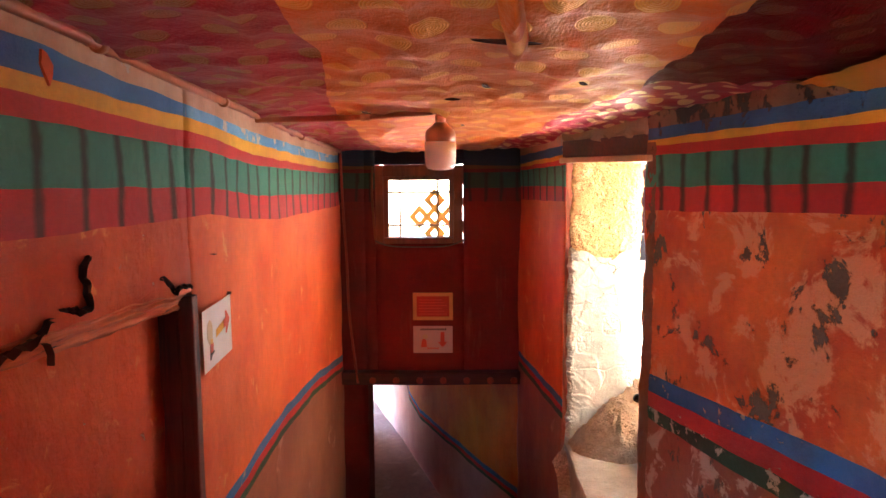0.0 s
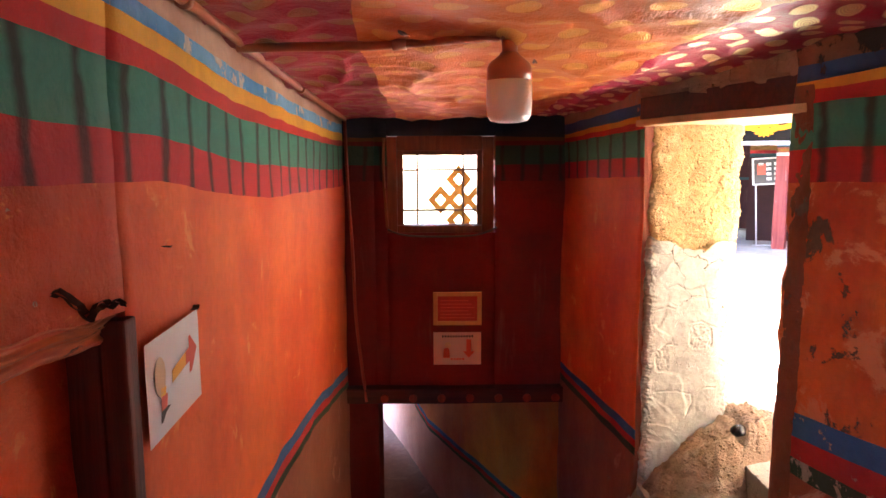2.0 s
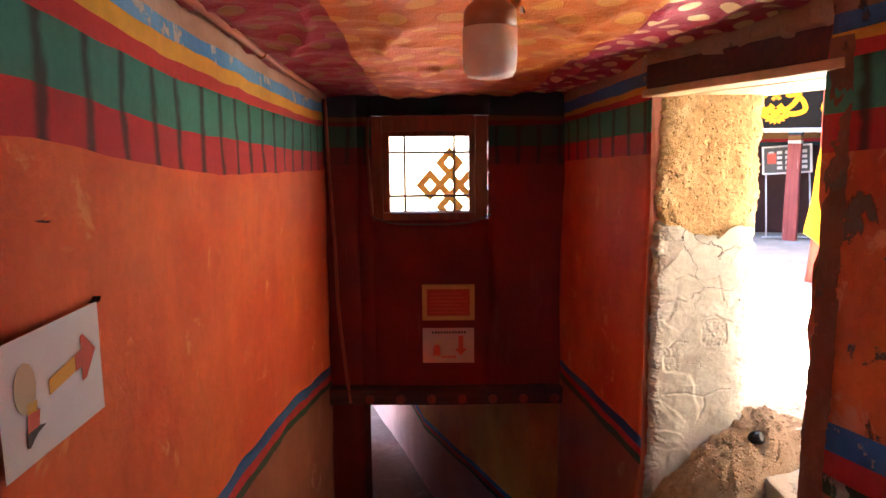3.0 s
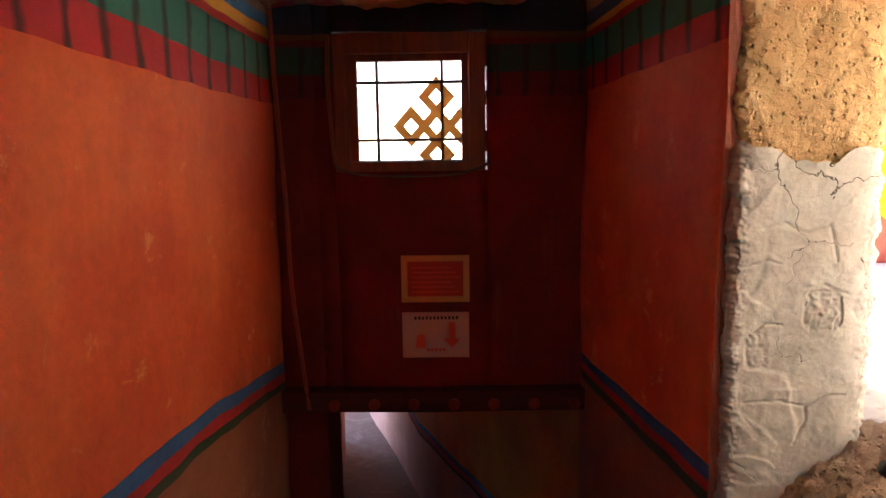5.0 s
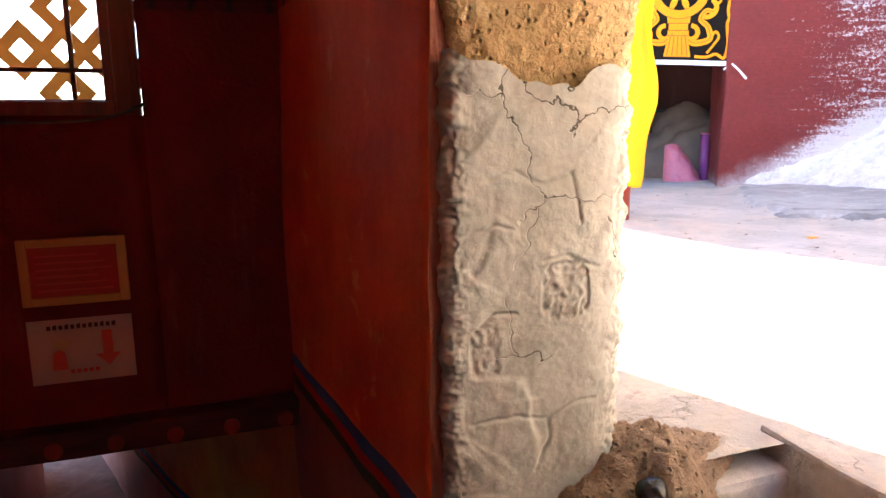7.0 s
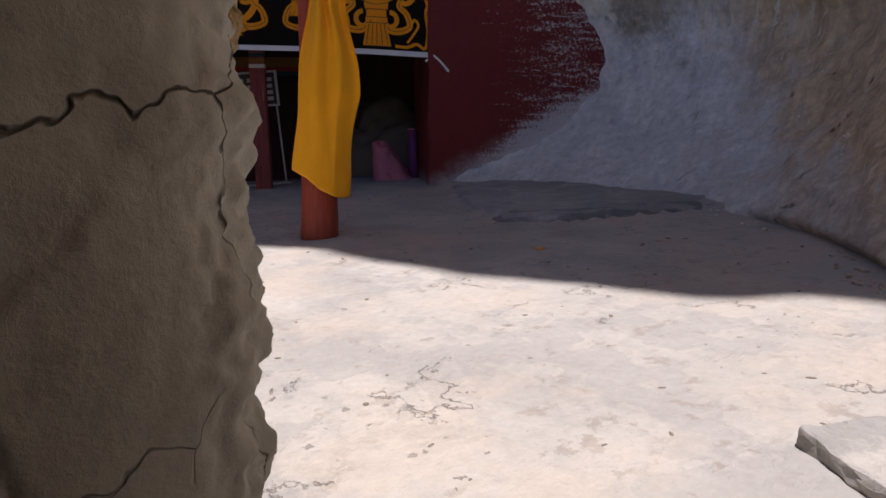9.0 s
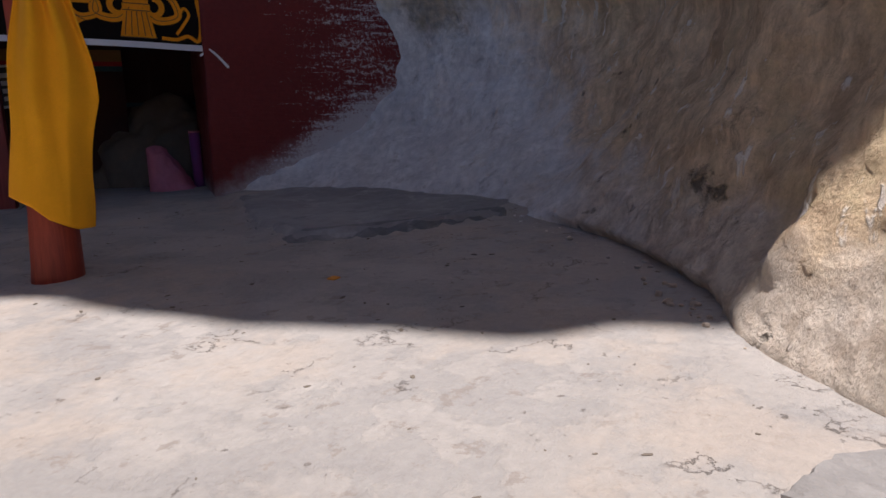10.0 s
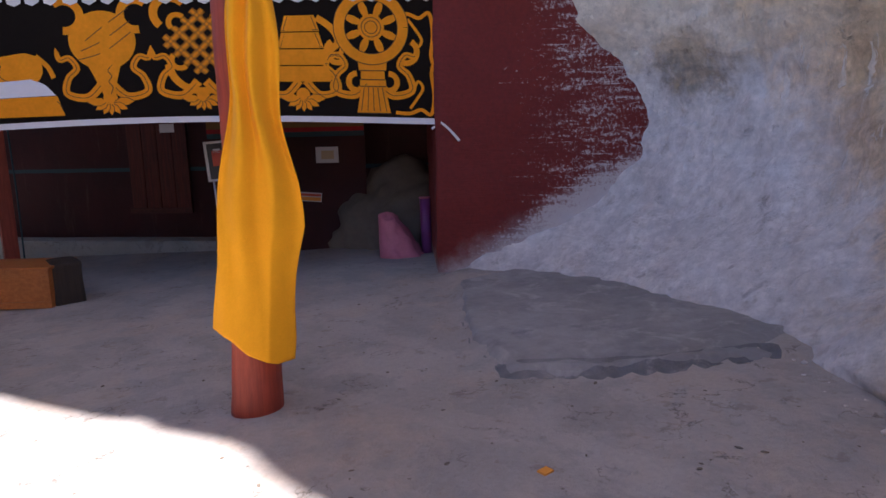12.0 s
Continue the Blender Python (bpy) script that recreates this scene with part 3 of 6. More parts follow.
# ---- the corridor ----
BAND = [m_dado, m_green_stripe, m_red, m_blue, m_orange, m_red_pleat, m_green, m_red, m_yellow, m_blue, m_dirty]
CEIL = ((0.0, 1.87), (1.44, 1.83), (2.48, 1.77), (3.1, 1.742), (4.0, 1.69), (5.3, 1.64))


def left_levels(y, low):
    stripe = lerp(((2.2, 0.28), (3.4, 0.255), (4.0, 0.21), (4.46, 0.17), (5.4, 0.03)), y)
    return [low, stripe - 0.125, stripe - 0.09, stripe - 0.05, stripe,
            lerp(((1.4, 1.36), (2.5, 1.335), (2.9, 1.29), (3.5, 1.24), (4.9, 1.215)), y),
            lerp(((1.4, 1.46), (2.5, 1.43), (3.2, 1.37), (4.85, 1.315)), y),
            lerp(((1.4, 1.60), (2.5, 1.555), (3.1, 1.51), (4.87, 1.455)), y),
            lerp(((1.4, 1.65), (2.5, 1.605), (3.1, 1.555), (4.87, 1.485)), y),
            lerp(((1.4, 1.69), (2.5, 1.65), (3.0, 1.61), (4.88, 1.53)), y),
            lerp(((1.4, 1.76), (2.5, 1.685), (3.3, 1.645), (4.88, 1.585)), y),
            lerp(CEIL, y) + 0.05]


pale = BAND[:]
pale[9] = m_blue_pale
banded_wall("wall_west_1", [(-0.80, 2.29), (-0.80, 2.6), (-0.825, 3.2), (-0.83, 4.2), (-0.80, 5.25)], lambda s: left_levels(2.29 + s, -2.5), pale, 0.45)
# begins at y = -1.1: the unseen gap behind is added to let light in
banded_wall("wall_west_2", [(-0.80, -1.1), (-0.80, 2.29)], lambda s: [lerp(((-2, 1.2), (1.36, 1.16), (2.29, 1.10)), -1.1 + s)] + left_levels(-1.1 + s, 0)[5:], [m_orange_flecked] + BAND[5:], 0.45)
banded_wall("wall_west_3", [(-0.905, -1.1), (-0.905, 2.29)], lambda s: [-0.5, 1.3], [m_orange_flecked], 0.28, relief=0.022)


def clip(levels, mats, lo, hi):
    lv, ms = [lo], []
    for a, b, m in zip(levels, levels[1:], mats):
        if b > lo + 0.004 and a < hi - 0.004:
            ms.append(m)
            lv.append(min(b, hi))
    return lv, ms


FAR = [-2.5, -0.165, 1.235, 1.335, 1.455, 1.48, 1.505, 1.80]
# the same band paints, darkened to put the end wall's shade into them
m_shade_blue = paint("shaded_blue_paint", (0.014, 0.03, 0.06), (0.010, 0.018, 0.035))
m_shade_red = paint("shaded_red_paint", (0.16, 0.010, 0.010), (0.10, 0.008, 0.008))
m_shade_yellow = paint("shaded_yellow_paint", (0.16, 0.06, 0.015), (0.10, 0.04, 0.012))
m_shade_green = paint("shaded_green_pleat_paint", (0.014, 0.055, 0.042), (0.018, 0.065, 0.048), pleats=0.12)
m_shade_pleat = paint("shaded_red_pleat_paint", (0.15, 0.010, 0.011), (0.10, 0.008, 0.009), pleats=0.12)
FAR_M = [m_deep, m_deep, m_shade_pleat, m_shade_green, m_shade_red, m_shade_yellow, m_shade_blue]
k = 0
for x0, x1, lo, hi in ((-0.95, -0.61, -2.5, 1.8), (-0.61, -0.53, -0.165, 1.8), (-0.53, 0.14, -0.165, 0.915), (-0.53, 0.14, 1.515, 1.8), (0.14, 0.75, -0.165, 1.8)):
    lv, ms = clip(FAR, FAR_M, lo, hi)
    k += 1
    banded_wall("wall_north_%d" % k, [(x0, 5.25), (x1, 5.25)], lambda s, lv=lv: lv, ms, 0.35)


def mixed(a, b, k):
    return [p + (q - p) * k for p, q in zip(a, b)]


RF0 = [-2.5, -0.03, 0.01, 0.05, 0.10, 1.29, 1.38, 1.505, 1.535, 1.565, 1.62, 1.80]
RF1 = [-2.5, -0.03, 0.01, 0.045, 0.085, 1.25, 1.35, 1.465, 1.49, 1.515, 1.57, 1.80]
banded_wall("wall_east_1", [(0.712, 4.095), (0.56, 5.25)], lambda s: mixed(RF0, RF1, min(1, s / 1.19)), BAND, -0.33, edge_rough=(0.012, 0))
RN0 = [-0.6, 0.38, 0.46, 0.55, 0.63, 1.36, 1.45, 1.565, 1.615, 1.645, 1.71, 1.86]
RN1 = [-0.6, 0.33, 0.385, 0.455, 0.535, 1.29, 1.395, 1.54, 1.58, 1.61, 1.655, 1.80]
BAND_E = BAND[:]
BAND_E[0] = paint("worn_pink_dado_limewash", (0.36, 0.11, 0.06), (0.25, 0.065, 0.04), chip=(0.16, 0.10, 0.075), chip_at=0.60, chip_scale=7, second=((0.62, 0.42, 0.33), 0.53), bump=1.0)
BAND_E[1] = paint("flaked_green_stripe_paint", (0.03, 0.075, 0.035), (0.02, 0.05, 0.028), chip=(0.55, 0.47, 0.36), chip_at=0.55, chip_scale=12, bump=0.9)
BAND_E[2] = paint("flaked_red_band_paint", (0.52, 0.028, 0.028), (0.38, 0.02, 0.022), chip=(0.50, 0.30, 0.22), chip_at=0.60, chip_scale=12, bump=0.9)
BAND_E[3] = paint("flaked_blue_band_paint", (0.045, 0.17, 0.42), (0.03, 0.10, 0.26), chip=(0.58, 0.50, 0.42), chip_at=0.575, chip_scale=12, bump=0.9)
# top blue band and bare plaster, darker here than in BAND
BAND_E[9] = paint("dark_flaked_blue_band_paint", (0.04, 0.12, 0.30), (0.03, 0.07, 0.17), chip=(0.10, 0.06, 0.05), chip_at=0.56, chip_scale=9, bump=0.9)
BAND_E[10] = paint("dark_bare_plaster", (0.30, 0.14, 0.08), (0.16, 0.06, 0.035), chip=(0.05, 0.03, 0.025), chip_at=0.52, chip_scale=9, bump=1.0)
BAND_E[4] = m_orange_worn
banded_wall("wall_east_2", [(1.32, -2.0), (1.30, 1.6), (1.24, 2.0), (1.17, 2.28), (0.935, 3.257)], lambda s: mixed(RN0, RN1, max(0, min(1, (s - 4.0) / 1.35))), BAND_E, -0.5, edge_rough=(0, 0.03))
banded_wall("wall_south_1", [(-0.9, -2.0), (-0.35, -2.0)], lambda s: [-0.5, 1.9], [m_orange], -0.4)
banded_wall("wall_south_2", [(0.75, -2.0), (1.7, -2.0)], lambda s: [-0.5, 1.9], [m_orange], -0.4)
# unseen fill, added to keep light from behind off the end wall
banded_wall("wall_south_3", [(-0.35, -2.0), (0.75, -2.0)], lambda s: [-0.5, 1.9], [m_orange], -0.4)

# steps down through the corridor and on into the lower passage
bm = bmesh.new()
for y0, y1, z in ((-2.2, 0.65, 0.20), (0.65, 1.15, 0.02), (1.15, 1.7, -0.16), (1.7, 3.55, -0.34)):
    box(-1.1, 1.5 if y1 < 3 else 0.86, y0, y1, -0.7, z, bevel=0.015, bm=bm)
tagged(part("floor", bm, m_floor_in), kind="structure")
bm = bmesh.new()
for i in range(9):
    box(-1.0, 0.75, 3.55 + 0.30 * i, 3.55 + 0.30 * (i + 1) + 0.03, -2.7, -0.53 - 0.18 * i, bevel=0.015, bm=bm)
tagged(part("stairs", bm, m_floor_in), label="worn earthen stairs descending to the lower passage", category="stairs", kind="structure")

# lower passage seen through the opening
P_PATH = smooth_path([(0.60, 5.32), (0.22, 6.42), (-0.33, 8.03), (-0.87, 9.62), (-1.6, 11.2), (-3.2, 12.2)], 0.12)
banded_wall("wall_passage_1", [(p.x, p.y) for p in P_PATH],
            lambda s: [-2.6] + [min(v + lerp(((0, 0.25), (1.2, 0.10), (2.9, -0.06), (3.4, 0.0), (3.9, 0.45), (4.9, 0.95)), s), -0.2 + v * 0.01) for v in (-1.47, -1.435, -1.40, -1.355)] + [-0.17],
            [m_pink, m_green_stripe, m_red, m_blue, m_ochre], -0.4, row=0.1)
banded_wall("wall_passage_2", [(-1.0, 5.6), (-1.15, 8.9), (-1.3, 9.25)], lambda s: [-2.6, -1.2, -0.17], [m_pink, m_ochre], 0.4)
tagged(sheet("floor_passage", 30, 30, lambda a, b: (-4 + 5 * b, 6.2 + 6.5 * a, -2.14 - 0.05 * a + 0.02 * noise.noise(Vector((a * 9, b * 9, 0)))), m_floor_in, thick=-0.1), kind="structure")
tagged(part("ceiling_passage", box(-3.5, 0.95, 5.6, 13.0, -0.17, 0.05), m_beam), kind="structure")

# beam over the passage opening, with round joist ends under it
header = tagged(new("header_beam"), label="dark painted beam with round joist ends over the passage opening", category="beam", kind="structure")
part("beam", box(-0.80, 0.60, 5.17, 5.30, -0.165, -0.07, bevel=0.008, rough=0.006, cuts=3), m_beam, header)
for i in range(7):
    x = -0.56 + i * 0.18
    part("joist_end", tube([(x, 5.155, -0.128), (x, 5.168, -0.128)], 0.026, 14), m_post, header)


# ---- the ceiling: brocade nailed up in strips ----
def ceil_z(x, y):
    q = Vector((x * 2.1, y * 1.6, 0.3))
    sag = 0.018 * noise.noise(q) + 0.010 * noise.noise(q * 3.1) + 0.012 * abs(noise.noise(Vector((x * 1.2, y * 4.0, 5)))) + 0.012 * max(0, noise.noise(Vector((x * 5.0 + y * 2, y * 7.0, 8)))) ** 1.5
    crease = 0.016 * (1 - abs(noise.noise(Vector((x * 3.2 + 0.8 * y, y * 2.1, 11))))) ** 9 + 0.012 * (1 - abs(noise.noise(Vector((x * 2.0 - y, y * 4.6, 17))))) ** 8
    return lerp(CEIL, y) - 0.012 - sag - crease


def ceiling_strip(name, x0, x1, y0, y1, mat, drop):
    def place(a, b):
        y = y0 + (y1 - y0) * a
        lo, hi = x0(y), x1(y)
        x = lo + (hi - lo) * b
        edge = 0.012 * noise.noise(Vector((y * 5, lo * 3, 2)))
        return (x + edge, y, ceil_z(x, y) + drop)
    return tagged(sheet(name, round((y1 - y0) / 0.025), 44, place, mat), kind="structure")


def split_w(y):
    return lerp(((0, -0.28), (2.0, -0.30), (2.9, -0.44), (5.3, -0.46)), y)


def split_e(y):
    return lerp(((0, 0.55), (1.7, 0.62), (2.4, 0.66), (3.3, 0.50), (5.3, 0.30)), y)


ceiling_strip("ceiling_1", lambda y: -0.90, lambda y: split_w(y) + 0.03, -2.0, 5.3, m_silk_maroon, 0.006)
ceiling_strip("ceiling_2", split_w, split_e, -2.0, 5.3, m_silk_orange, 0.0)
def east_side(y):
    return lerp(((0, 1.35), (2.0, 1.28), (3.26, 0.97), (4.1, 0.76), (5.3, 0.60)), y)


ceiling_strip("ceiling_3", lambda y: split_e(y) - 0.03, east_side, 2.3, 5.3, m_silk_pink, 0.007)
# east strip away from the door, darkened in colour as if unlit
ceiling_strip("ceiling_4", lambda y: split_e(y) - 0.03, east_side, -2.0, 2.36, m_silk_shaded, 0.003)


def valance(a, b):
    y = -2.0 + 4.25 * a
    x = east_side(y) - 0.17 + 0.155 * b
    hang = lerp(((-2, 0.085), (1.6, 0.085), (2.1, 0.05), (2.25, 0.02)), y)
    return (x, y, ceil_z(x, y) - 0.012 - hang * b ** 1.5 - 0.008 * abs(noise.noise(Vector((y * 9, b * 3, 6)))))


tagged(sheet("ceiling_edge_cloth", 120, 12, valance, m_silk_yellow), kind="structure")
bm = bmesh.new()
f = bm.faces.new([bm.verts.new(p) for p in ((-1.4, -2.4, 1.95), (2.1, -2.4, 1.95), (1.90, 1.6, 1.95), (1.55, 3.3, 1.95), (1.47, 3.56, 1.95), (1.37, 3.89, 1.95), (1.28, 4.15, 1.95), (1.20, 4.4, 1.95), (1.16, 5.7, 1.95), (-1.4, 5.7, 1.95))])
r = bmesh.ops.extrude_face_region(bm, geom=[f])
bmesh.ops.translate(bm, verts=[v for v in r["geom"] if isinstance(v, bmesh.types.BMVert)], vec=(0, 0, 0.28))
tagged(part("roof", bm, m_earth), kind="structure")
banded_wall("wall_upper_1", [(1.13, 4.5), (1.13, 5.6), (1.0, 8.0), (0.7, 15)], lambda s: [-0.4, 2.6], [m_rock], 0.4)

# ---- the doorway to the courtyard ----


# settling cracks in the plaster, as (x, z) lines on its face
CRACKS = (((0.82, 0.785), (0.872, 0.802), (0.93, 0.775), (0.991, 0.792), (1.006, 0.74), (1.018, 0.70)),
          ((0.79, 0.300), (0.88, 0.306), (0.958, 0.291), (0.962, 0.25), (0.93, 0.18)), ((0.958, 0.291), (1.02, 0.32), (1.06, 0.318)),
          ((0.77, 0.47), (0.835, 0.525), (0.885, 0.522)), ((0.935, 0.622), (0.985, 0.632), (1.055, 0.606)), ((0.78, 0.685), (0.83, 0.70), (0.87, 0.69)))


def crack_gap(x, z):
    """Distance to the nearest crack."""
    best = 1.0
    for line in CRACKS:
        for (ax, az), (bx, bz) in zip(line, line[1:]):
            dx, dz = bx - ax, bz - az
            k = max(0.0, min(1.0, ((x - ax) * dx + (z - az) * dz) / (dx * dx + dz * dz)))
            best = min(best, math.hypot(x - ax - k * dx, z - az - k * dz))
    return best


def pier(name, plan, z0, z1, mat, bumps, strokes=0, rows=150, cols=120):
    """The rough end of a mud wall: a plan line with rounded corners, carried up from z0 to z1."""
    line = smooth_path(plan, 0.012)
    rnd = random.Random(7)
    daubs = [(rnd.uniform(0.74, 1.16), rnd.uniform(-0.2, 1.05), rnd.uniform(0.07, 0.15), rnd.uniform(-1.2, 1.2), rnd.uniform(0.4, 1.0)) for _ in range(strokes)]

    def place(i, j):
        k = j * (len(line) - 1)
        n0 = min(int(k), len(line) - 2)
        p = line[n0].lerp(line[n0 + 1], k - n0)
        d = (line[min(n0 + 3, len(line) - 1)] - line[max(n0 - 3, 0)]).normalized()
        z = z0(j) + (z1(j) - z0(j)) * i
        q = Vector((p.x * 3.0, p.y * 3.0, z * 3.0))
        off = bumps * (noise.noise(q) + 0.6 * noise.noise(q * 2.3) + 0.35 * noise.noise(q * 5.9) + 0.3 * noise.noise(q * 13) + 0.25 * noise.noise(q * 29))
        if strokes:
            wx = 0.035 * noise.noise(q * 2.2 + Vector((5, 0, 0))) + 0.012 * noise.noise(q * 7)
            wz = 0.035 * noise.noise(q * 2.2 + Vector((0, 0, 8))) + 0.012 * noise.noise(q * 7 + Vector((0, 4, 0)))
            for mx, mz, r, tilt, deep in daubs:
                a, b = p.x + wx - mx, z + wz - mz
                if abs(a) > r or abs(b) > r:
                    continue
                a, b = a * math.cos(tilt) + b * math.sin(tilt), b * math.cos(tilt) - a * math.sin(tilt)
                e = (a / r) ** 2 + (b / (r * 0.6)) ** 2
                if e < 1:
                    off += deep * 0.0046 * (0.1 + b / (r * 0.6)) * min(1.0, (1 - e) * 4)
            if p.y < 4.2:
                g = crack_gap(p.x + 0.2 * wx, z + 0.2 * wz + 0.004 * noise.noise(q * 17))
                if g < 0.0046:
                    off -= 0.011 * (1 - g / 0.0046) * (0.35 + 0.65 * abs(noise.noise(q * 2.1)))
                for cx, cz, rx, rz in ((0.985, 0.56, 0.052, 0.058), (0.815, 0.45, 0.03, 0.055)):
                    e = ((p.x + 0.3 * wx - cx) / rx) ** 4 + ((z + 0.3 * wz - cz) / rz) ** 4
                    if e < 1:
                        off += -0.004 + 0.010 * abs(noise.noise(Vector((p.x * 60 + z * 25, 2, z * 40 - p.x * 22)))) - 0.006 * abs(noise.noise(q * 24))
        if p.y < 4.3:
            lip = max(0.0, min(1.0, (p.x - 1.075) / 0.05)) + max(0.0, min(1.0, (0.785 - p.x) / 0.03))
            off += lip * (0.007 * noise.noise(Vector((z * 6, 2, 4))) + 0.013 * max(-0.1, noise.noise(Vector((z * 19, p.y * 5, 4)))) + 0.012 * abs(noise.noise(Vector((z * 43, p.y * 31, p.x * 31)))) + 0.005 * noise.noise(q * 40))
        return (p.x + d.y * off, p.y - d.x * off, z)
    return tagged(sheet(name, rows, cols, place, mat), kind="structure")


FAR_PIER = [(0.78, 4.42), (0.745, 4.16), (0.752, 4.072), (0.90, 4.062), (1.05, 4.055), (1.115, 4.075), (1.148, 4.12), (1.158, 4.18), (1.14, 4.3), (1.12, 4.6)]


def mud_edge(j):
    return 1.005 + 0.03 * noise.noise(Vector((j * 9, 1, 2))) + 0.015 * noise.noise(Vector((j * 31, 1, 2))) - 0.05 * max(0, 1 - abs(j - 0.46) / 0.10) + 0.02 * noise.noise(Vector((j * 17, 4, 2)))


pier("jamb_1", FAR_PIER, lambda j: -0.5, mud_edge, m_plaster, 0.0028, 30, 400, 300)
pier("jamb_2", [(p[0] + 0.012, p[1] + 0.020) for p in FAR_PIER], lambda j: mud_edge(j) - 0.06, lambda j: 1.60, m_mudbrick, 0.014, 0, 160, 220)
tagged(part("jamb_core", box(0.78, 1.10, 4.24, 4.6, -0.5, 1.58), m_mudbrick), kind="structure")
# near wall end, in a darker brown-orange than the wall face
pier("jamb_3", [(1.47, 3.0), (1.46, 3.22), (1.42, 3.33), (1.30, 3.34), (1.10, 3.30), (0.965, 3.275), (0.935, 3.24), (0.95, 3.16)], lambda j: -0.5, lambda j: 1.60, paint("dark_orange_wall_end", (0.26, 0.085, 0.04), (0.15, 0.055, 0.032), chip=(0.20, 0.13, 0.09), chip_at=0.56, chip_scale=8, bump=1.0), 0.014)
lintel = tagged(new("door_lintel"), label="rough timber lintel with a pale plank edge over the doorway", category="lintel", kind="structure")
for nm, z0, z1, m, x0, x1 in (("plank", 1.515, 1.545, m_pale, -0.02, 0.10), ("beam", 1.548, 1.64, m_beam, 0.0, 0.14), ("plank", 1.52, 1.56, m_pale, 0.16, 0.50)):
    bm = box(-0.05, 0.92, x0, x1, z0, z1, bevel=0.006, rough=0.005, cuts=3)
    d = Vector((0.70 - 0.945, 4.09 - 3.24, 0)).normalized()
    bm.transform(Matrix(((d.x, d.y, 0, 0.945), (d.y, -d.x, 0, 3.24), (0, 0, 1, 0), (0, 0, 0, 1))))
    part(nm, bm, m, lintel)
rubble = bmesh.new()
for i in range(16):
    t = i / 15
    p = Vector((0.945, 3.24, 0)).lerp(Vector((0.70, 4.09, 0)), t)
    own = box(-0.05, 0.05, -0.06, 0.06, -0.05, 0.05, bevel=0.015)
    wobble(own, 0.03, 9, i * 3.3)
    own.transform(pose(p.x + 0.06, p.y, 1.675 + 0.012 * (i % 3), 0, 0, 15 + 9 * (i % 4)))
    join(rubble, own)
tagged(part("rubble_infill", rubble, m_earth), kind="structure")
tagged(part("wall_over_door", box(0.98, 1.30, 3.2, 4.15, 1.60, 1.95), m_earth), kind="structure")


# threshold steps up to the court
def court_z(x, y):
    return 0.2866 + 0.0203 * x - 0.0352 * y


step1 = tagged(part("threshold_step", box(0.72, 1.14, 3.2, 4.1, -0.6, -0.16, bevel=0.02, rough=0.012, cuts=5), m_stone), kind="structure")
step2 = tagged(part("threshold_slab", box(1.13, 1.545, 2.9, 4.1, -0.6, 0.035, bevel=0.012, rough=0.008, cuts=6), m_cement), kind="structure")
step3 = tagged(part("step_kerb", box(1.515, 1.60, 2.6, 4.06, -0.3, 0.186, bevel=0.012, rough=0.008, cuts=6), m_cement), kind="structure")

tagged(part("step_cheek", box(1.18, 1.56, 3.96, 4.10, -0.3, 0.12, bevel=0.02, rough=0.012, cuts=5), m_cement), kind="structure")


def mound(a, b):
    x, y = 0.66 + 0.84 * a, 3.62 + 0.50 * b
    crest = lerp(((0.66, -0.30), (0.8, -0.06), (0.95, 0.10), (1.1, 0.19), (1.22, 0.215), (1.36, 0.17), (1.5, 0.10)), x)
    fall = max(0.0, min(1.0, (y - lerp(((0.66, 3.72), (1.0, 3.62), (1.3, 3.74), (1.5, 3.84)), x)) / 0.26))
    k = fall * fall * (3 - 2 * fall)
    q = Vector((x * 7, y * 7, 0))
    n1 = noise.noise(q) + 0.8 * abs(noise.noise(q * 1.9)) + 0.5 * noise.noise(q * 3.7) + 0.35 * abs(noise.noise(q * 7)) + 0.2 * noise.noise(q * 15)
    hole = math.exp(-(((x - 1.125) / 0.035) ** 2 + ((y - 3.93) / 0.05) ** 2))
    return (x, y, -0.5 + (crest + 0.5) * k + (0.042 * (n1 - 0.4) + 0.012 * noise.noise(q * 5.7)) * k - 0.07 * hole)


tagged(sheet("rubble_mound", 110, 76, mound, m_mound), kind="structure")
bm = bmesh.new()
bmesh.ops.create_icosphere(bm, subdivisions=3, radius=0.032)
wobble(bm, 0.008, 30)
bm.transform(Matrix.Translation((1.125, 3.925, 0.165)) @ Matrix.Diagonal((1, 0.9, 0.9, 1)))
for f in bm.faces:
    f.smooth = True
tagged(part("black_stone", bm, m_black_plastic), label="smooth glossy black stone in the earthen mound", category="stone")

# ---- the courtyard ground ----
xs = [1.0 + 0.09 * i for i in range(90)] + [9.1 * 1.16 ** i for i in range(1, 14)]
ys = [-8 * 1.3 ** i for i in range(6, -1, -1)] + [-5, -3, -1, 0.5, 1.5] + [2 + 0.09 * i for i in range(150)] + [15.5 * 1.14 ** i for i in range(1, 13)]
bm = bmesh.new()
grid = []
for y in ys:
    row = []
    for x in xs:
        q = Vector((x * 0.8, y * 0.8, 0))
        near = x < 9 and 2 <= y < 15
        z = court_z(min(x, 12), min(max(y, 0), 18)) + (0.012 * noise.noise(q) + 0.004 * noise.noise(q * 5) if near else -0.05)
        # a low raised ledge of smoothed cement under the rock
        if near:
            ex = lerp(((5.9, 5.75), (6.1, 5.55), (6.41, 5.0), (6.91, 4.5), (7.3, 4.6), (7.71, 4.84), (9.2, 5.9), (9.6, 9)), y) + 0.06 * noise.noise(Vector((y * 4, 1, 1)))
            if 5.9 < y < 9.5:
                z += 0.04 * max(0, min(1, (x - ex) / 0.09))
        row.append(bm.verts.new((x, y, z)))
    grid.append(row)
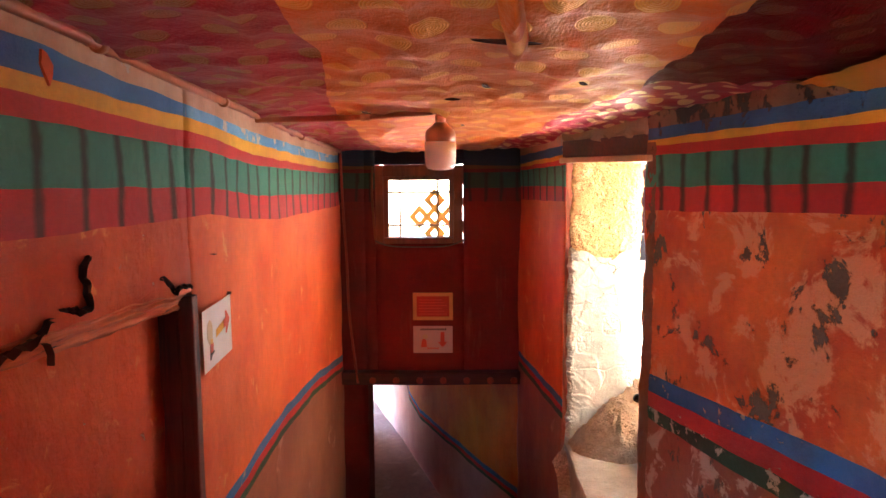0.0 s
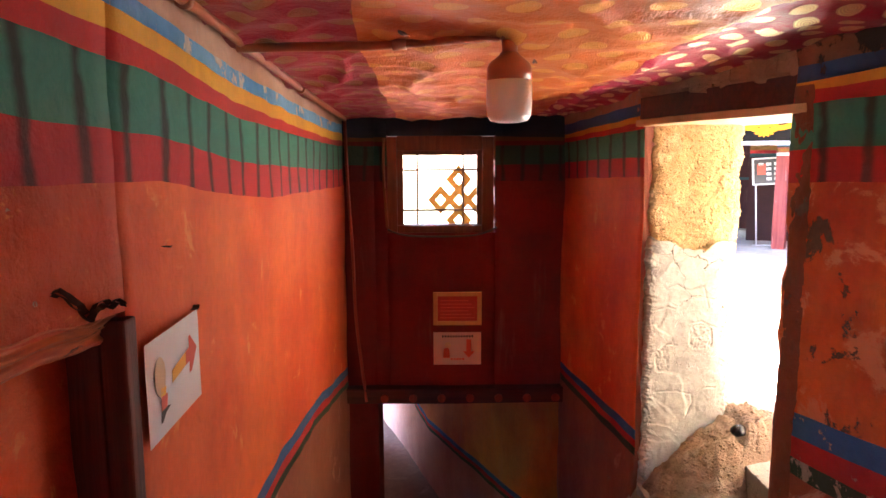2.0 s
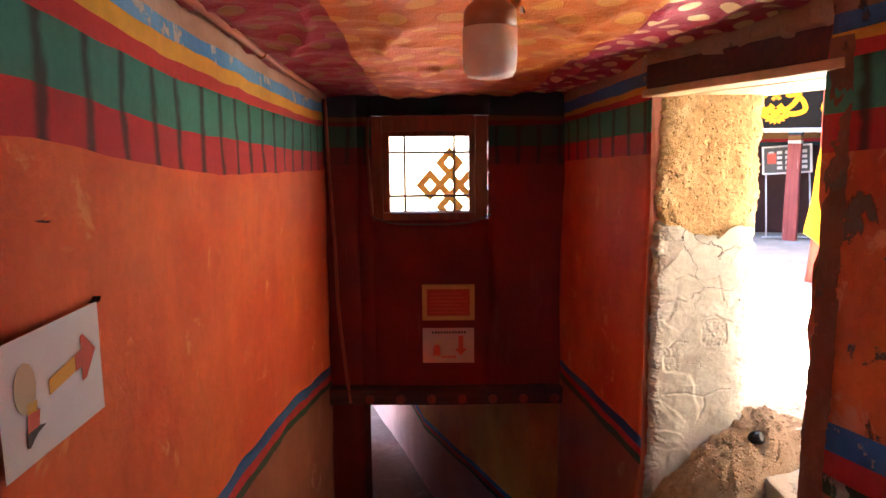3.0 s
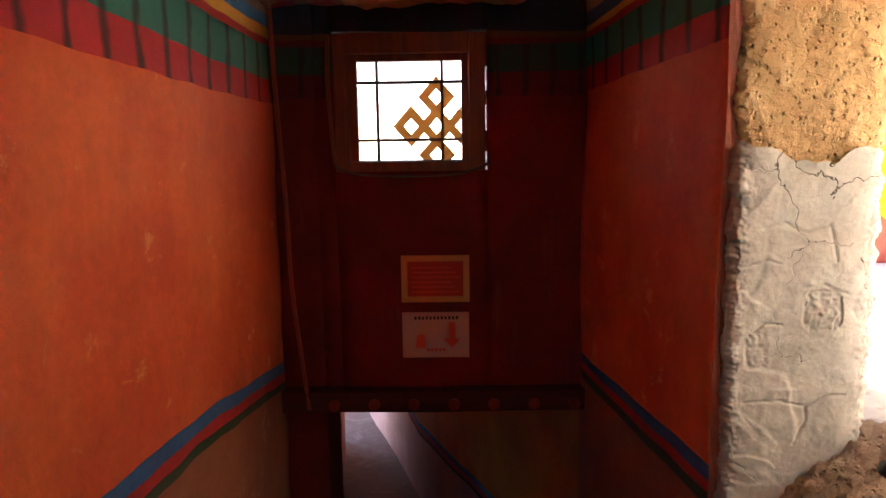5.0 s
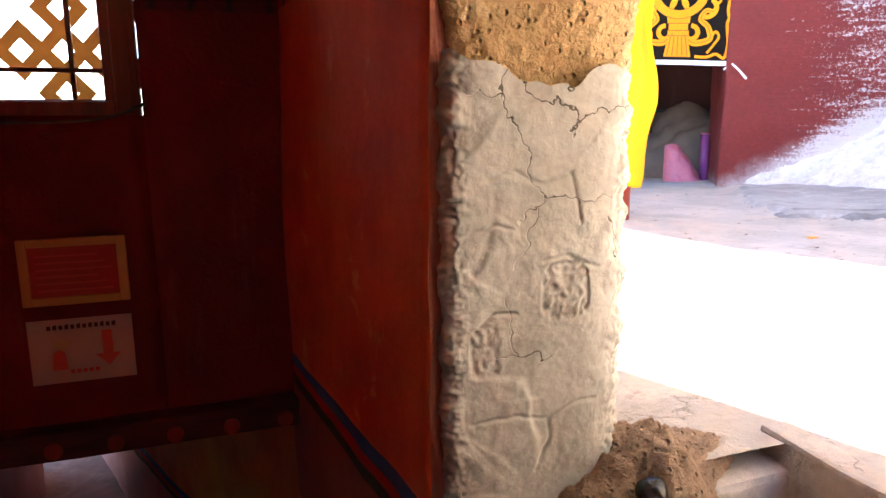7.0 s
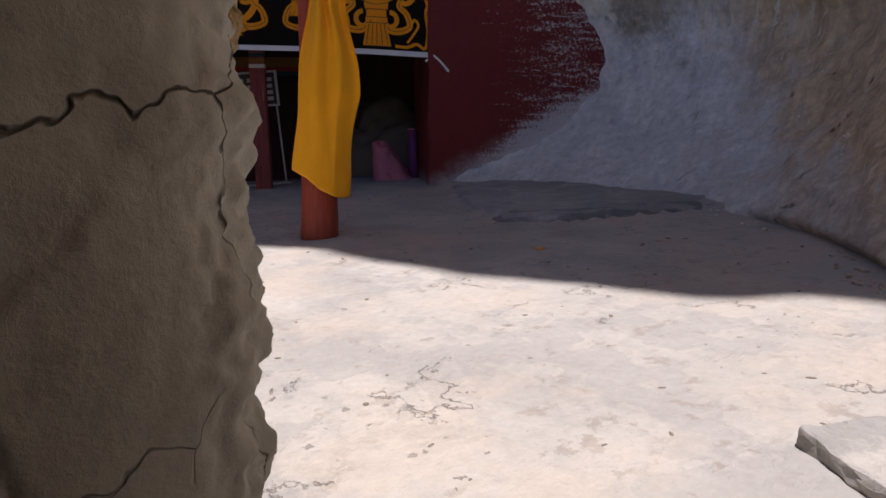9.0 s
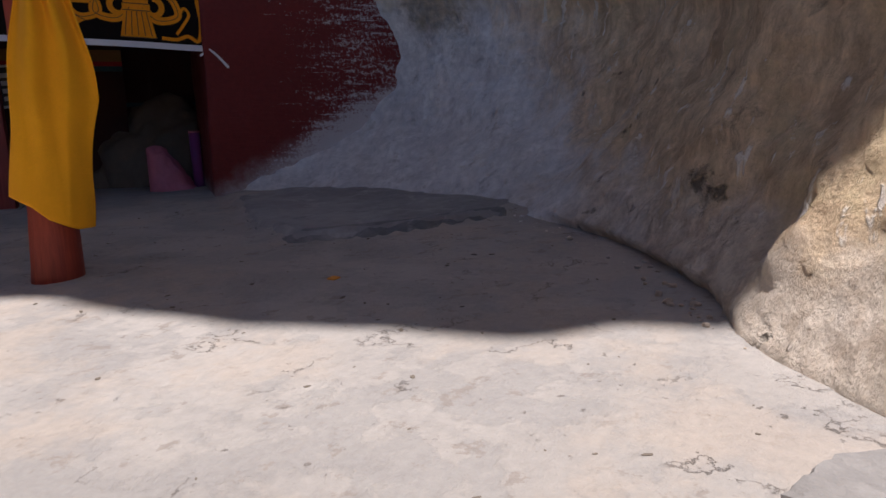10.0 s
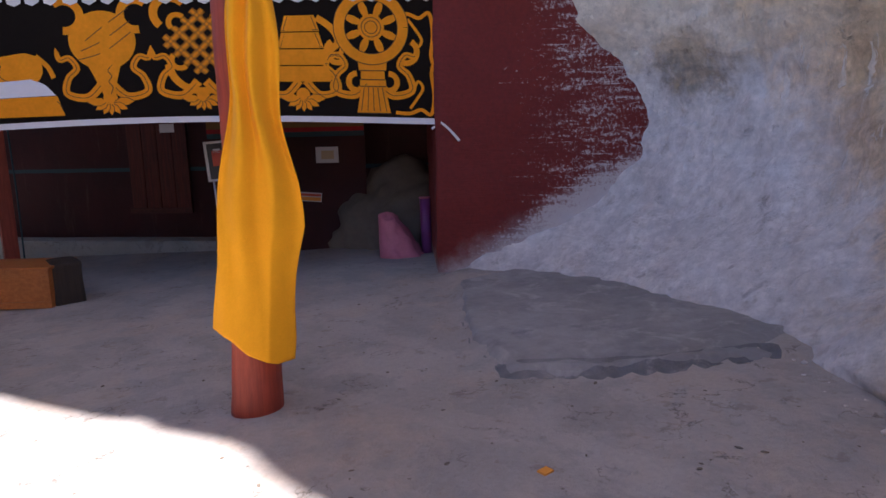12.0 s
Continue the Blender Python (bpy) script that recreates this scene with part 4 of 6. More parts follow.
for i in range(len(ys) - 1):
    for j in range(len(xs) - 1):
        cx, cy = (xs[j] + xs[j + 1]) / 2, (ys[i] + ys[i + 1]) / 2
        if (cx < 1.56 and cy < 4.0) or (cx < 1.14 and cy < 4.3):
            continue
        f = bm.faces.new((grid[i][j], grid[i][j + 1], grid[i + 1][j + 1], grid[i + 1][j]))
        f.smooth = True
tagged(part("ground", bm, m_cement), kind="structure")

# ---- the rock face, hollowed at its foot and hanging over the court ----
BASE = smooth_path([(3.1, -6.0), (3.0, 0.5), (3.0, 2.8), (3.22, 3.72), (3.45, 4.02), (3.75, 4.28), (4.22, 4.56), (4.88, 5.04), (5.42, 5.67), (5.86, 6.12), (6.12, 6.75), (6.30, 7.6), (6.30, 8.5), (6.12, 9.25), (6.6, 10.2)], 0.03)


def rock_profile(y, z):
    """How far the face lies behind its foot at height z."""
    south = lerp(((0, 0), (0.35, 0.22), (0.85, 0.44), (1.5, 0.62), (2.2, 0.80), (3.2, 1.1), (7, 2.2), (9.5, 2.8)), z)
    mid = lerp(((0, 0), (0.2, 0.30), (0.6, 0.85), (1.0, 1.15), (1.5, 1.28), (2.0, 1.10), (2.8, 0.8), (4.0, 0.6), (7, 0.6), (9.5, 0.6)), z)
    north = lerp(((0, 0), (0.25, 0.45), (0.6, 0.95), (1.0, 1.30), (1.4, 1.32), (1.9, 1.0), (2.4, 0.75), (3.5, 0.4), (5, 0.2), (7, 0.5)), z)
    k = max(0.0, min(1.0, (y - 4.9) / 1.5))
    j = max(0.0, min(1.0, (y - 7.4) / 1.2))
    low = lerp(((3.0, -0.25), (3.8, -0.1), (4.4, 0.0)), y)
    return (south * (1 - k) + mid * k) * (1 - j) + north * j + low * min(z, 1)


zs = [0.03 * i - 0.12 for i in range(80)] + [2.3 + 0.25 * i for i in range(30)]
bm = bmesh.new()
grid = []
for i, p in enumerate(BASE):
    d = (BASE[min(i + 5, len(BASE) - 1)] - BASE[max(i - 5, 0)]).normalized()
    nrm = Vector((d.y, -d.x))
    col = []
    for z in zs:
        q = Vector((p.x, p.y, z))
        off = rock_profile(p.y, max(z, 0))
        rough = min(1.0, max(z, 0.0) * 3)
        s = i * 0.03
        drip = 0.045 * abs(noise.noise(Vector((s * 4.5, z * 0.9, 9)))) + 0.018 * noise.noise(Vector((s * 10, z * 1.6, 5))) + 0.008 * noise.noise(Vector((s * 21, z * 4, 5)))
        foot = max(0.0, 1 - abs(z - 0.24) / (0.45 if p.y > 6 else 0.35))
        rubble = (0.05 + 0.06 * (p.y > 6)) * abs(noise.noise(q * 5.5)) + (0.03 + 0.03 * (p.y > 6)) * abs(noise.noise(q * 12)) + 0.014 * noise.noise(q * 26)
        flute = 0.12 * noise.noise(Vector((i * 0.03 * 2.6, z * 0.5, 3))) * max(0.0, 1 - max(0, p.y - 6) / 2)
        off += 0.10 * max(0.0, 1 - max(z, 0) / 0.06) * max(0.0, min(1.0, (p.y - 4.25) * 4, (5.9 - p.y) * 3))
        off += rough * (0.12 * noise.noise(q * 1.1) + 0.06 * noise.noise(q * 2.7) + 0.042 * noise.noise(q * 6.3) + 0.022 * noise.noise(q * 14) + 0.008 * noise.noise(q * 31) + flute + drip * (p.y < 6.6)) - foot * rubble
        zz = z + 0.02 * noise.noise(q * 5) + court_z(p.x, p.y)
        col.append(bm.verts.new((p.x + nrm.x * off, p.y + nrm.y * off, zz)))
    grid.append(col)
for a, b in zip(grid, grid[1:]):
    for j in range(len(zs) - 1):
        f = bm.faces.new((a[j], b[j], b[j + 1], a[j + 1]))
        f.smooth = True
tagged(part("rock_face", bm, m_rock), label="whitewashed and ochre overhanging rock face beside the court", category="rock", kind="structure")
tagged(part("cliff", box(9.2, 30, -20, 12, -1, 9, rough=0.8, cuts=6), m_rock), kind="structure")

# ---- the far building: red wall, porch, roof ----
C = Vector((5.98, 9.39))
U, V = Vector((0.817, -0.577)), Vector((0.577, 0.817))


def uv_pt(u, v, z=0.0):
    p = C + U * u + V * v
    return Vector((p.x, p.y, z))


def frame_uv():
    return Matrix(((U.x, V.x, 0, C.x), (U.y, V.y, 0, C.y), (0, 0, 1, 0), (0, 0, 0, 1)))


M_UV = frame_uv()
banded_wall("wall_red", [tuple(uv_pt(4.0, 0).xy), tuple(uv_pt(0.0, 0).xy), tuple(uv_pt(0.0, 1.6).xy)], lambda s: [-0.3, 3.2], [m_maroon], -0.35, relief=0.02)
BK0, BK1 = Vector((7.6, 10.9)), Vector((2.4, 16.4))
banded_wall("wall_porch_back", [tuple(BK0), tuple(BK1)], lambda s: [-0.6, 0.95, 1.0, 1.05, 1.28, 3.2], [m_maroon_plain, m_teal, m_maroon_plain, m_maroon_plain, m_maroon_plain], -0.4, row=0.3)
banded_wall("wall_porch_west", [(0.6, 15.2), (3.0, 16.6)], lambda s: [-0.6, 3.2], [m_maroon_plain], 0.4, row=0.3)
bm = bmesh.new()
f = bm.faces.new([bm.verts.new((*uv_pt(u, v).xy, 2.85)) for u, v in ((-6.5, -0.35), (0.5, -0.35), (4, 0.3), (4, 4), (-6.5, 7))])
r = bmesh.ops.extrude_face_region(bm, geom=[f])
bmesh.ops.translate(bm, verts=[v for v in r["geom"] if isinstance(v, bmesh.types.BMVert)], vec=(0, 0, 0.3))
tagged(part("porch_roof", bm, m_beam), kind="structure")

# plain unseen block added over the porch to cut sky light on the court
tagged(part("sky_blocker_porch", box(-6.5, 2.5, 0.5, 3.0, 3.15, 5.4, m=M_UV), m_maroon_plain), kind="structure")

# unseen cliff brow high over the court, edge traced to shade its inner half
EDGE = smooth_path([(0.0, 12.5), (0.35, 9.6), (1.0, 8.2), (1.45, 7.26), (1.93, 6.2), (2.13, 5.65), (2.15, 5.0), (2.36, 4.2), (2.50, 3.55), (2.70, 3.20), (2.81, 2.92), (2.96, 2.80), (3.06, 2.62), (3.35, 2.1), (4.5, 0.5), (6.5, -2.5), (10, -7.0)], 0.2)
bm = bmesh.new()
rings = []
for p in EDGE:
    n1 = 0.10 * noise.noise(Vector((p.x * 1.5, p.y * 1.5, 0))) + 0.05 * noise.noise(Vector((p.x * 5, p.y * 5, 0)))
    rings.append([bm.verts.new((p.x + dx + n1, p.y + n1, z)) for dx, z in ((14.0, 9.0), (5.0, 9.2), (1.0, 9.4), (0.0, 9.7), (0.6, 10.6), (14.0, 13.0))])
for a, b in zip(rings, rings[1:]):
    for j in range(5):
        f = bm.faces.new((a[j], b[j], b[j + 1], a[j + 1]))
        f.smooth = True
tagged(part("cliff_brow", bm, m_rock), kind="structure")

# unseen sunlit floor and wall, added to bounce light in through the west gap
tagged(part("bounce_floor", box(-7, -0.97, -5, 1.0, -0.5, 0.19), m_cement), kind="structure")
tagged(part("bounce_wall", box(-7.4, -7.0, -6, 3.0, 0.19, 3.2), m_plaster), kind="structure")


# ---- things in the corridor ----
def thing(name, label, category, group="", kind=""):
    return tagged(new(name), label, category, group, kind)


# window in the end wall
win = tagged(new("window_1"), label="small brown timber window with a cut-out endless knot board", category="window", kind="structure")
wx0, wx1, wz0, wz1, wy = -0.525, 0.135, 0.92, 1.51, 5.275
for nm, a in (("frame_side", (wx0 - 0.008, wx0 + 0.055, wz0 - 0.008, wz1)), ("frame_side", (wx1 - 0.075, wx1 - 0.003, wz0 - 0.008, wz1)), ("frame_top", (wx0 + 0.055, wx1 - 0.075, wz1 - 0.085, wz1 + 0.004)), ("frame_bottom", (wx0 + 0.055, wx1 - 0.075, wz0 - 0.010, wz0 + 0.04))):
    part(nm, box(a[0], a[1], wy, wy + 0.07, a[2], a[3], bevel=0.006), m_frame, win)
ix0, ix1, iz0, iz1 = -0.432, 0.028, 0.965, 1.395
for nm, a in (("sash_side", (ix0 - 0.04, ix0, iz0 - 0.03, iz1 + 0.04)), ("sash_side", (ix1, ix1 + 0.04, iz0 - 0.03, iz1 + 0.04)), ("sash_top", (ix0, ix1, iz1, iz1 + 0.04)), ("sash_bottom", (ix0, ix1, iz0 - 0.03, iz0))):
    part(nm, box(a[0], a[1], wy + 0.03, wy + 0.075, a[2], a[3], bevel=0.004), m_frame, win)
for f in (0.19, 0.815):
    x = ix0 + (ix1 - ix0) * f
    part("glazing_bar", box(x - 0.007, x + 0.007, wy + 0.035, wy + 0.055, iz0, iz1, bevel=0.002), m_frame, win)
for f in (0.205, 0.79):
    z = iz0 + (iz1 - iz0) * f
    part("glazing_bar", box(ix0, ix1, wy + 0.032, wy + 0.058, z - 0.007, z + 0.007, bevel=0.002), m_frame, win)
pane = part("pane", box(ix0, ix1, wy + 0.060, wy + 0.063, iz0, iz1), m_glass, win)
pane.visible_shadow = False


def endless_knot(cx, cz, px, pz, hole, y, holes):
    """Crossing diagonal bars round a set of square holes, as one cut board."""
    bm = bmesh.new()
    cuts = [v for k in range(-1, 5) for v in (k - hole, k + hole)]
    n_c = len(cuts) - 1
    keep = set()
    for a, b in holes:
        i, j = 2 * (a + 1), 2 * (b + 1)
        keep |= {(i + u, j + v) for u in (-1, 0, 1) for v in (-1, 0, 1) if u or v}
    keep -= {(i, j) for i in range(0, n_c, 2) for j in range(0, n_c, 2)}
    grid = {}
    for i, j in sorted(keep):
        vs = []
        for u, v in ((i, j), (i + 1, j), (i + 1, j + 1), (i, j + 1)):
            if (u, v) not in grid:
                p, q = cuts[u] - 1, cuts[v] - 1
                grid[u, v] = bm.verts.new((cx + px * (p + q), y, cz + pz * (p - q)))
            vs.append(grid[u, v])
        bm.faces.new(vs)
    return bm


part("knot_board", endless_knot(-0.083, 1.114, 0.058, 0.0647, 0.284, wy + 0.085, ((0, 0), (2, 0), (1, 1), (0, 2), (2, 2))), m_knot, win, "brown board cut as an endless knot")
for z0, z1 in ((1.0, 1.09), (1.20, 1.26), (1.36, 1.51)):
    part("gap_chip", box(wx1 - 0.003, wx1 + 0.010, wy - 0.012, wy + 0.05, z0, z1, bevel=0.003, rough=0.004, cuts=2), m_frame, win)
part("sill_cable", tube(smooth_path([(-0.53, 5.235, 0.94), (-0.42, 5.22, 0.905), (-0.2, 5.225, 0.895), (0.02, 5.22, 0.905), (0.15, 5.235, 0.95)], 0.03), 0.006, 6), m_string, win)
part("edge_gap_filler", tube(smooth_path([(-0.545, 5.245, 1.5), (-0.55, 5.24, 1.3), (-0.54, 5.24, 1.1), (-0.53, 5.24, 0.95)], 0.03), 0.010, 6), m_frame, win)

# notice frame and arrow sheet under the window
notice = thing("framed_notice", "small red notice in a yellow wooden frame on the wall", "notice")
for a in ((-0.250, -0.222, 0.33, 0.542), (0.028, 0.056, 0.33, 0.542)):
    part("frame_side", box(a[0], a[1], 5.222, 5.240, a[2], a[3], bevel=0.003), m_goldframe, notice)
for z in (0.33, 0.516):
    part("frame_rail", box(-0.222, 0.028, 5.222, 5.240, z, z + 0.026, bevel=0.003), m_goldframe, notice)
board = part("panel", box(-0.222, 0.028, 5.230, 5.238, 0.356, 0.516), m_cloth_red, notice)
for i in range(6):
    part("text_line", box(-0.205, 0.012 - 0.02 * (i % 3), 5.2275, 5.2297, 0.374 + 0.022 * i, 0.380 + 0.022 * i), m_inkred, board)


def arrow_outline(cx, cz, length, width, ang):
    c, s = math.cos(ang), math.sin(ang)
    pts = [(-0.5, -0.2), (0.15, -0.2), (0.15, -0.5), (0.5, 0.0), (0.15, 0.5), (0.15, 0.2), (-0.5, 0.2)]
    return [(cx + (x * length) * c - (z * width) * s, cz + (x * length) * s + (z * width) * c) for x, z in pts]


def paper_sheet(name, label, w, h, m, mat, curl=0.004):
    ob = thing(name, label, "sign")
    def place(a, b):
        return m @ Vector((w * b, -0.003 - curl * (noise.noise(Vector((a * 2, b * 2, w))) + 0.6) - 0.008 * max(0, b - 0.85) * (w > 0.2), h * a))
    sheet("paper", 9, 11, place, mat, ob)
    return ob


FLAT = Matrix.Translation((-0.25, 5.238, 0.07))
down = paper_sheet("down_arrow_sign", "printed paper sign with a red down arrow on the wall", 0.303, 0.212, FLAT, m_paper_dim, 0.001)
UPF = Matrix.Translation((0, -0.0055, 0))
part("arrow", flat_poly(arrow_outline(0.225, 0.105, 0.12, 0.075, -math.pi / 2), FLAT @ UPF, 0.0006), m_inkred, down)
part("figure", flat_poly([(0.06, 0.045), (0.105, 0.045), (0.10, 0.10), (0.085, 0.115), (0.065, 0.10)], FLAT @ UPF, 0.0006), m_inkred, down)
part("figure_head", flat_poly([(0.092 + 0.022 * math.cos(a), 0.128 + 0.02 * math.sin(a)) for a in [k * 0.63 for k in range(10)]], FLAT @ UPF, 0.0006), m_inkskin, down)
for k in range(12):
    part("text_mark", flat_poly([(0.055 + k * 0.017, 0.178), (0.066 + k * 0.017, 0.178), (0.066 + k * 0.017, 0.192 + 0.003 * (k % 2)), (0.055 + k * 0.017, 0.192)], FLAT @ UPF, 0.0006), m_inkdark, down)
for k in range(5):
    part("text_mark", flat_poly([(0.11 + k * 0.018, 0.03), (0.123 + k * 0.018, 0.03), (0.123 + k * 0.018, 0.043), (0.11 + k * 0.018, 0.043)], FLAT @ UPF, 0.0006), m_inkred, down)

SIDE = Matrix.Translation((-0.778, 2.305, 0.815)) @ Matrix.Rotation(radians(90 + 2.5), 4, "Z")
right = paper_sheet("right_arrow_sign", "white paper sign with an orange arrow taped to the wall", 0.325, 0.212, SIDE, m_paper, 0.0015)
UPS = Matrix.Translation((0, -0.0058, 0))
UPS2 = Matrix.Translation((0, -0.0066, 0))
part("arrow_shaft", flat_poly([(0.135, 0.093), (0.247, 0.108), (0.247, 0.138), (0.137, 0.120)], SIDE @ UPS, 0.0005), m_inkyellow, right)
part("arrow_head", flat_poly([(0.225, 0.105), (0.248, 0.107), (0.246, 0.080), (0.262, 0.082), (0.302, 0.127), (0.258, 0.166), (0.248, 0.163), (0.250, 0.140), (0.225, 0.134)], SIDE @ UPS2, 0.0005), m_inkred, right)
part("figure_head", flat_poly([(0.068 + 0.031 * math.cos(a), 0.128 + 0.042 * math.sin(a)) for a in [k * 0.52 for k in range(12)]], SIDE @ UPS, 0.0005), m_inkskin, right)
part("figure_sash", flat_poly([(0.066, 0.085), (0.094, 0.083), (0.098, 0.100), (0.07, 0.102)], SIDE @ UPS, 0.0005), m_inkyellow, right)
part("figure", flat_poly([(0.064, 0.055), (0.097, 0.055), (0.104, 0.083), (0.094, 0.084), (0.068, 0.084)], SIDE @ UPS, 0.0005), m_inkred, right)
part("figure_foot", flat_poly([(0.06, 0.032), (0.068, 0.030), (0.09, 0.045), (0.118, 0.052), (0.10, 0.056), (0.064, 0.055)], SIDE @ UPS, 0.0005), m_inkdark, right)

# ceiling lamp
lamp = thing("ceiling_lamp", "unlit white capsule bulb in a copper-coloured ceiling socket", "lamp")
LX, LY, LZ = 0.0, 3.06, 1.738
part("rose", lathe([(0.0, LZ + 0.02), (0.055, LZ + 0.02), (0.055, LZ), (0.04, LZ - 0.015), (0.026, LZ - 0.02), (0.0, LZ - 0.02)], 24, (LX, LY)), m_socket, lamp)
part("neck", lathe([(0.0, LZ - 0.02), (0.023, LZ - 0.02), (0.023, LZ - 0.055), (0.0, LZ - 0.055)], 20, (LX, LY)), m_socket, lamp)
bulb = part("housing", lathe([(0.0, LZ - 0.055), (0.024, LZ - 0.055), (0.034, LZ - 0.066), (0.058, LZ - 0.085), (0.064, LZ - 0.098), (0.065, LZ - 0.135), (0.0, LZ - 0.135)], 32, (LX, LY)), m_socket, lamp)
part("bulb", lathe([(0.0, LZ - 0.135), (0.066, LZ - 0.135), (0.067, LZ - 0.20), (0.064, LZ - 0.235), (0.055, LZ - 0.25), (0.03, LZ - 0.256), (0.0, LZ - 0.257)], 32, (LX, LY)), m_bulb, bulb, "milky white plastic bulb")

conduit = thing("cable_conduit", "copper-coloured conduit pipe clipped along the ceiling edge", "pipe")
part("pipe", tube(smooth_path([(-0.775, y, lerp(CEIL, y) - 0.03 + 0.006 * noise.noise(Vector((y * 2, 0, 0)))) for y in (-1.5, 0.0, 1.0, 1.6, 2.2, 2.7, 3.1, 3.6, 4.2, 4.8, 5.18)], 0.06), 0.014, 10), m_pipe, conduit)
part("pipe", tube([(-0.79, 3.07, 1.700), (-0.4, 3.07, 1.705), (-0.03, 3.06, 1.728)], 0.014, 10), m_pipe, conduit)
# upright run of the copper pipe, its dimness put in as a darker red
part("pipe", tube(smooth_path([(-0.775, 5.19, 1.62), (-0.765, 5.2, 1.2), (-0.745, 5.2, 0.8), (-0.735, 5.2, 0.4), (-0.70, 5.19, 0.05), (-0.675, 5.17, -0.15)], 0.08), 0.010, 8), m_post, conduit)
for y in (1.75, 2.62, 3.9):
    part("clip", tube([(-0.775, y - 0.012, lerp(CEIL, y) - 0.031), (-0.775, y + 0.012, lerp(CEIL, y) - 0.031)], 0.019, 10), m_socket, conduit)
part("coupling", tube([(-0.34, 3.07, 1.709), (-0.30, 3.07, 1.7115)], 0.019, 10), m_socket, conduit)

m_post_dark = wood("dark_maroon_door_timber", (0.13, 0.020, 0.009), (0.06, 0.010, 0.006), 0.6, axis="z", chip=(0.30, 0.06, 0.02), chip_at=0.66)

# old doorway in the side wall, walled up
niche = thing("blocked_doorway", "walled-up doorway with a split orange-limed log lintel", "doorway", kind="structure")
LOG = ((-1.1, 1.20), (0.7, 1.19), (1.4, 1.155), (1.9, 1.13), (2.31, 1.088))


def split_log(a, b):
    y = -1.1 + 3.42 * a
    z = lerp(LOG, y) + 0.055 - 0.11 * b + 0.012 * noise.noise(Vector((y * 2.5, 3, b))) + 0.010 * noise.noise(Vector((y * 9, 3, b * 2)))
    grain = noise.noise(Vector((y * 1.6, b * 7.0, 1))) + 0.7 * noise.noise(Vector((y * 3.1, b * 17.0, 4)))
    bulge = math.sin(math.pi * b) ** 0.6
    return (-0.835 + 0.034 * bulge * min(1.0, (1.0 - a) * 18 + 0.15) + 0.018 * grain * bulge, y, z)


sheet("log_lintel", 260, 46, split_log, m_log, niche)
part("door_post", box(-0.835, -0.785, 2.255, 2.30, -0.45, 1.09, bevel=0.006, rough=0.005, cuts=4), m_post_dark, niche)
part("reveal_board", box(-0.905, -0.84, 2.262, 2.285, -0.45, 1.10, bevel=0.004), m_post_dark, niche)


# rags and splits in the ceiling cloth
for i, (x, y, s, a) in enumerate(((0.17, 1.66, 0.09, 20), (0.16, 2.35, 0.05, 70), (0.10, 3.25, 0.05, 80), (-0.30, 2.95, 0.05, 75), (0.45, 2.25, 0.04, 60), (0.05, 2.6, 0.03, 10))):
    bm = bmesh.new()
    n_pt = 14
    vs = [bm.verts.new((s * math.cos(2 * math.pi * k / n_pt) * (1 + 0.3 * noise.noise(Vector((k, i, 0)))), 0.16 * s * math.sin(2 * math.pi * k / n_pt), -0.006 * abs(math.sin(2 * math.pi * k / n_pt)))) for k in range(n_pt)]
    c = bm.verts.new((0, 0, 0.004))
    for k in range(n_pt):
        bm.faces.new((vs[k], vs[(k + 1) % n_pt], c))
    bm.transform(pose(x, y, ceil_z(x, y) - 0.012, 0, 0, a))
    tagged(part("torn_cloth_fold", bm, m_beam), label="dark torn fold in the brocade ceiling cloth", category="fold", group="ceiling folds")
fold = sheet("hanging_fold", 24, 16, lambda a, b: (0.15 + 0.06 * a + 0.05 * (b - 0.5), 1.42 + 0.38 * a + 0.03 * math.sin(b * 6), ceil_z(0.15, 1.42 + 0.38 * a) - 0.004 - 0.05 * math.sin(math.pi * b) * math.sin(math.pi * min(1, a * 1.05)) ** 0.7), m_silk_orange)
tagged(fold, label="sagging fold of orange brocade under the ceiling", category="cloth")


# ---- things in the courtyard ----
# front pole with the yellow cloth
PX, PY = 3.345, 7.515
pole = thing("porch_pole", "red-painted rough tree-trunk pole standing on the court floor", "pole")
rad = ((0.0, 0.128), (0.25, 0.118), (0.5, 0.107), (1.0, 0.096), (1.6, 0.09), (2.9, 0.085))
bm = tube([(PX + 0.02 * math.sin(z), PY, court_z(PX, PY) - 0.03 + z) for z in [0.06 * i for i in range(50)]], [lerp(rad, 0.06 * i) for i in range(50)], 22)
wobble(bm, 0.012, 3)
wobble(bm, 0.004, 14)
part("trunk", bm, m_post, pole)

E1, F1 = Vector((0.80, -0.60)), Vector((-0.60, -0.80))
CL_L = ((0.36, -0.10), (0.55, -0.13), (0.75, -0.115), (1.0, -0.085), (1.3, -0.04), (1.6, 0.0), (2.0, 0.03), (2.4, 0.04))
CL_R = ((0.36, 0.195), (0.6, 0.22), (0.8, 0.255), (1.0, 0.29), (1.2, 0.275), (1.5, 0.235), (2.0, 0.215), (2.4, 0.21))


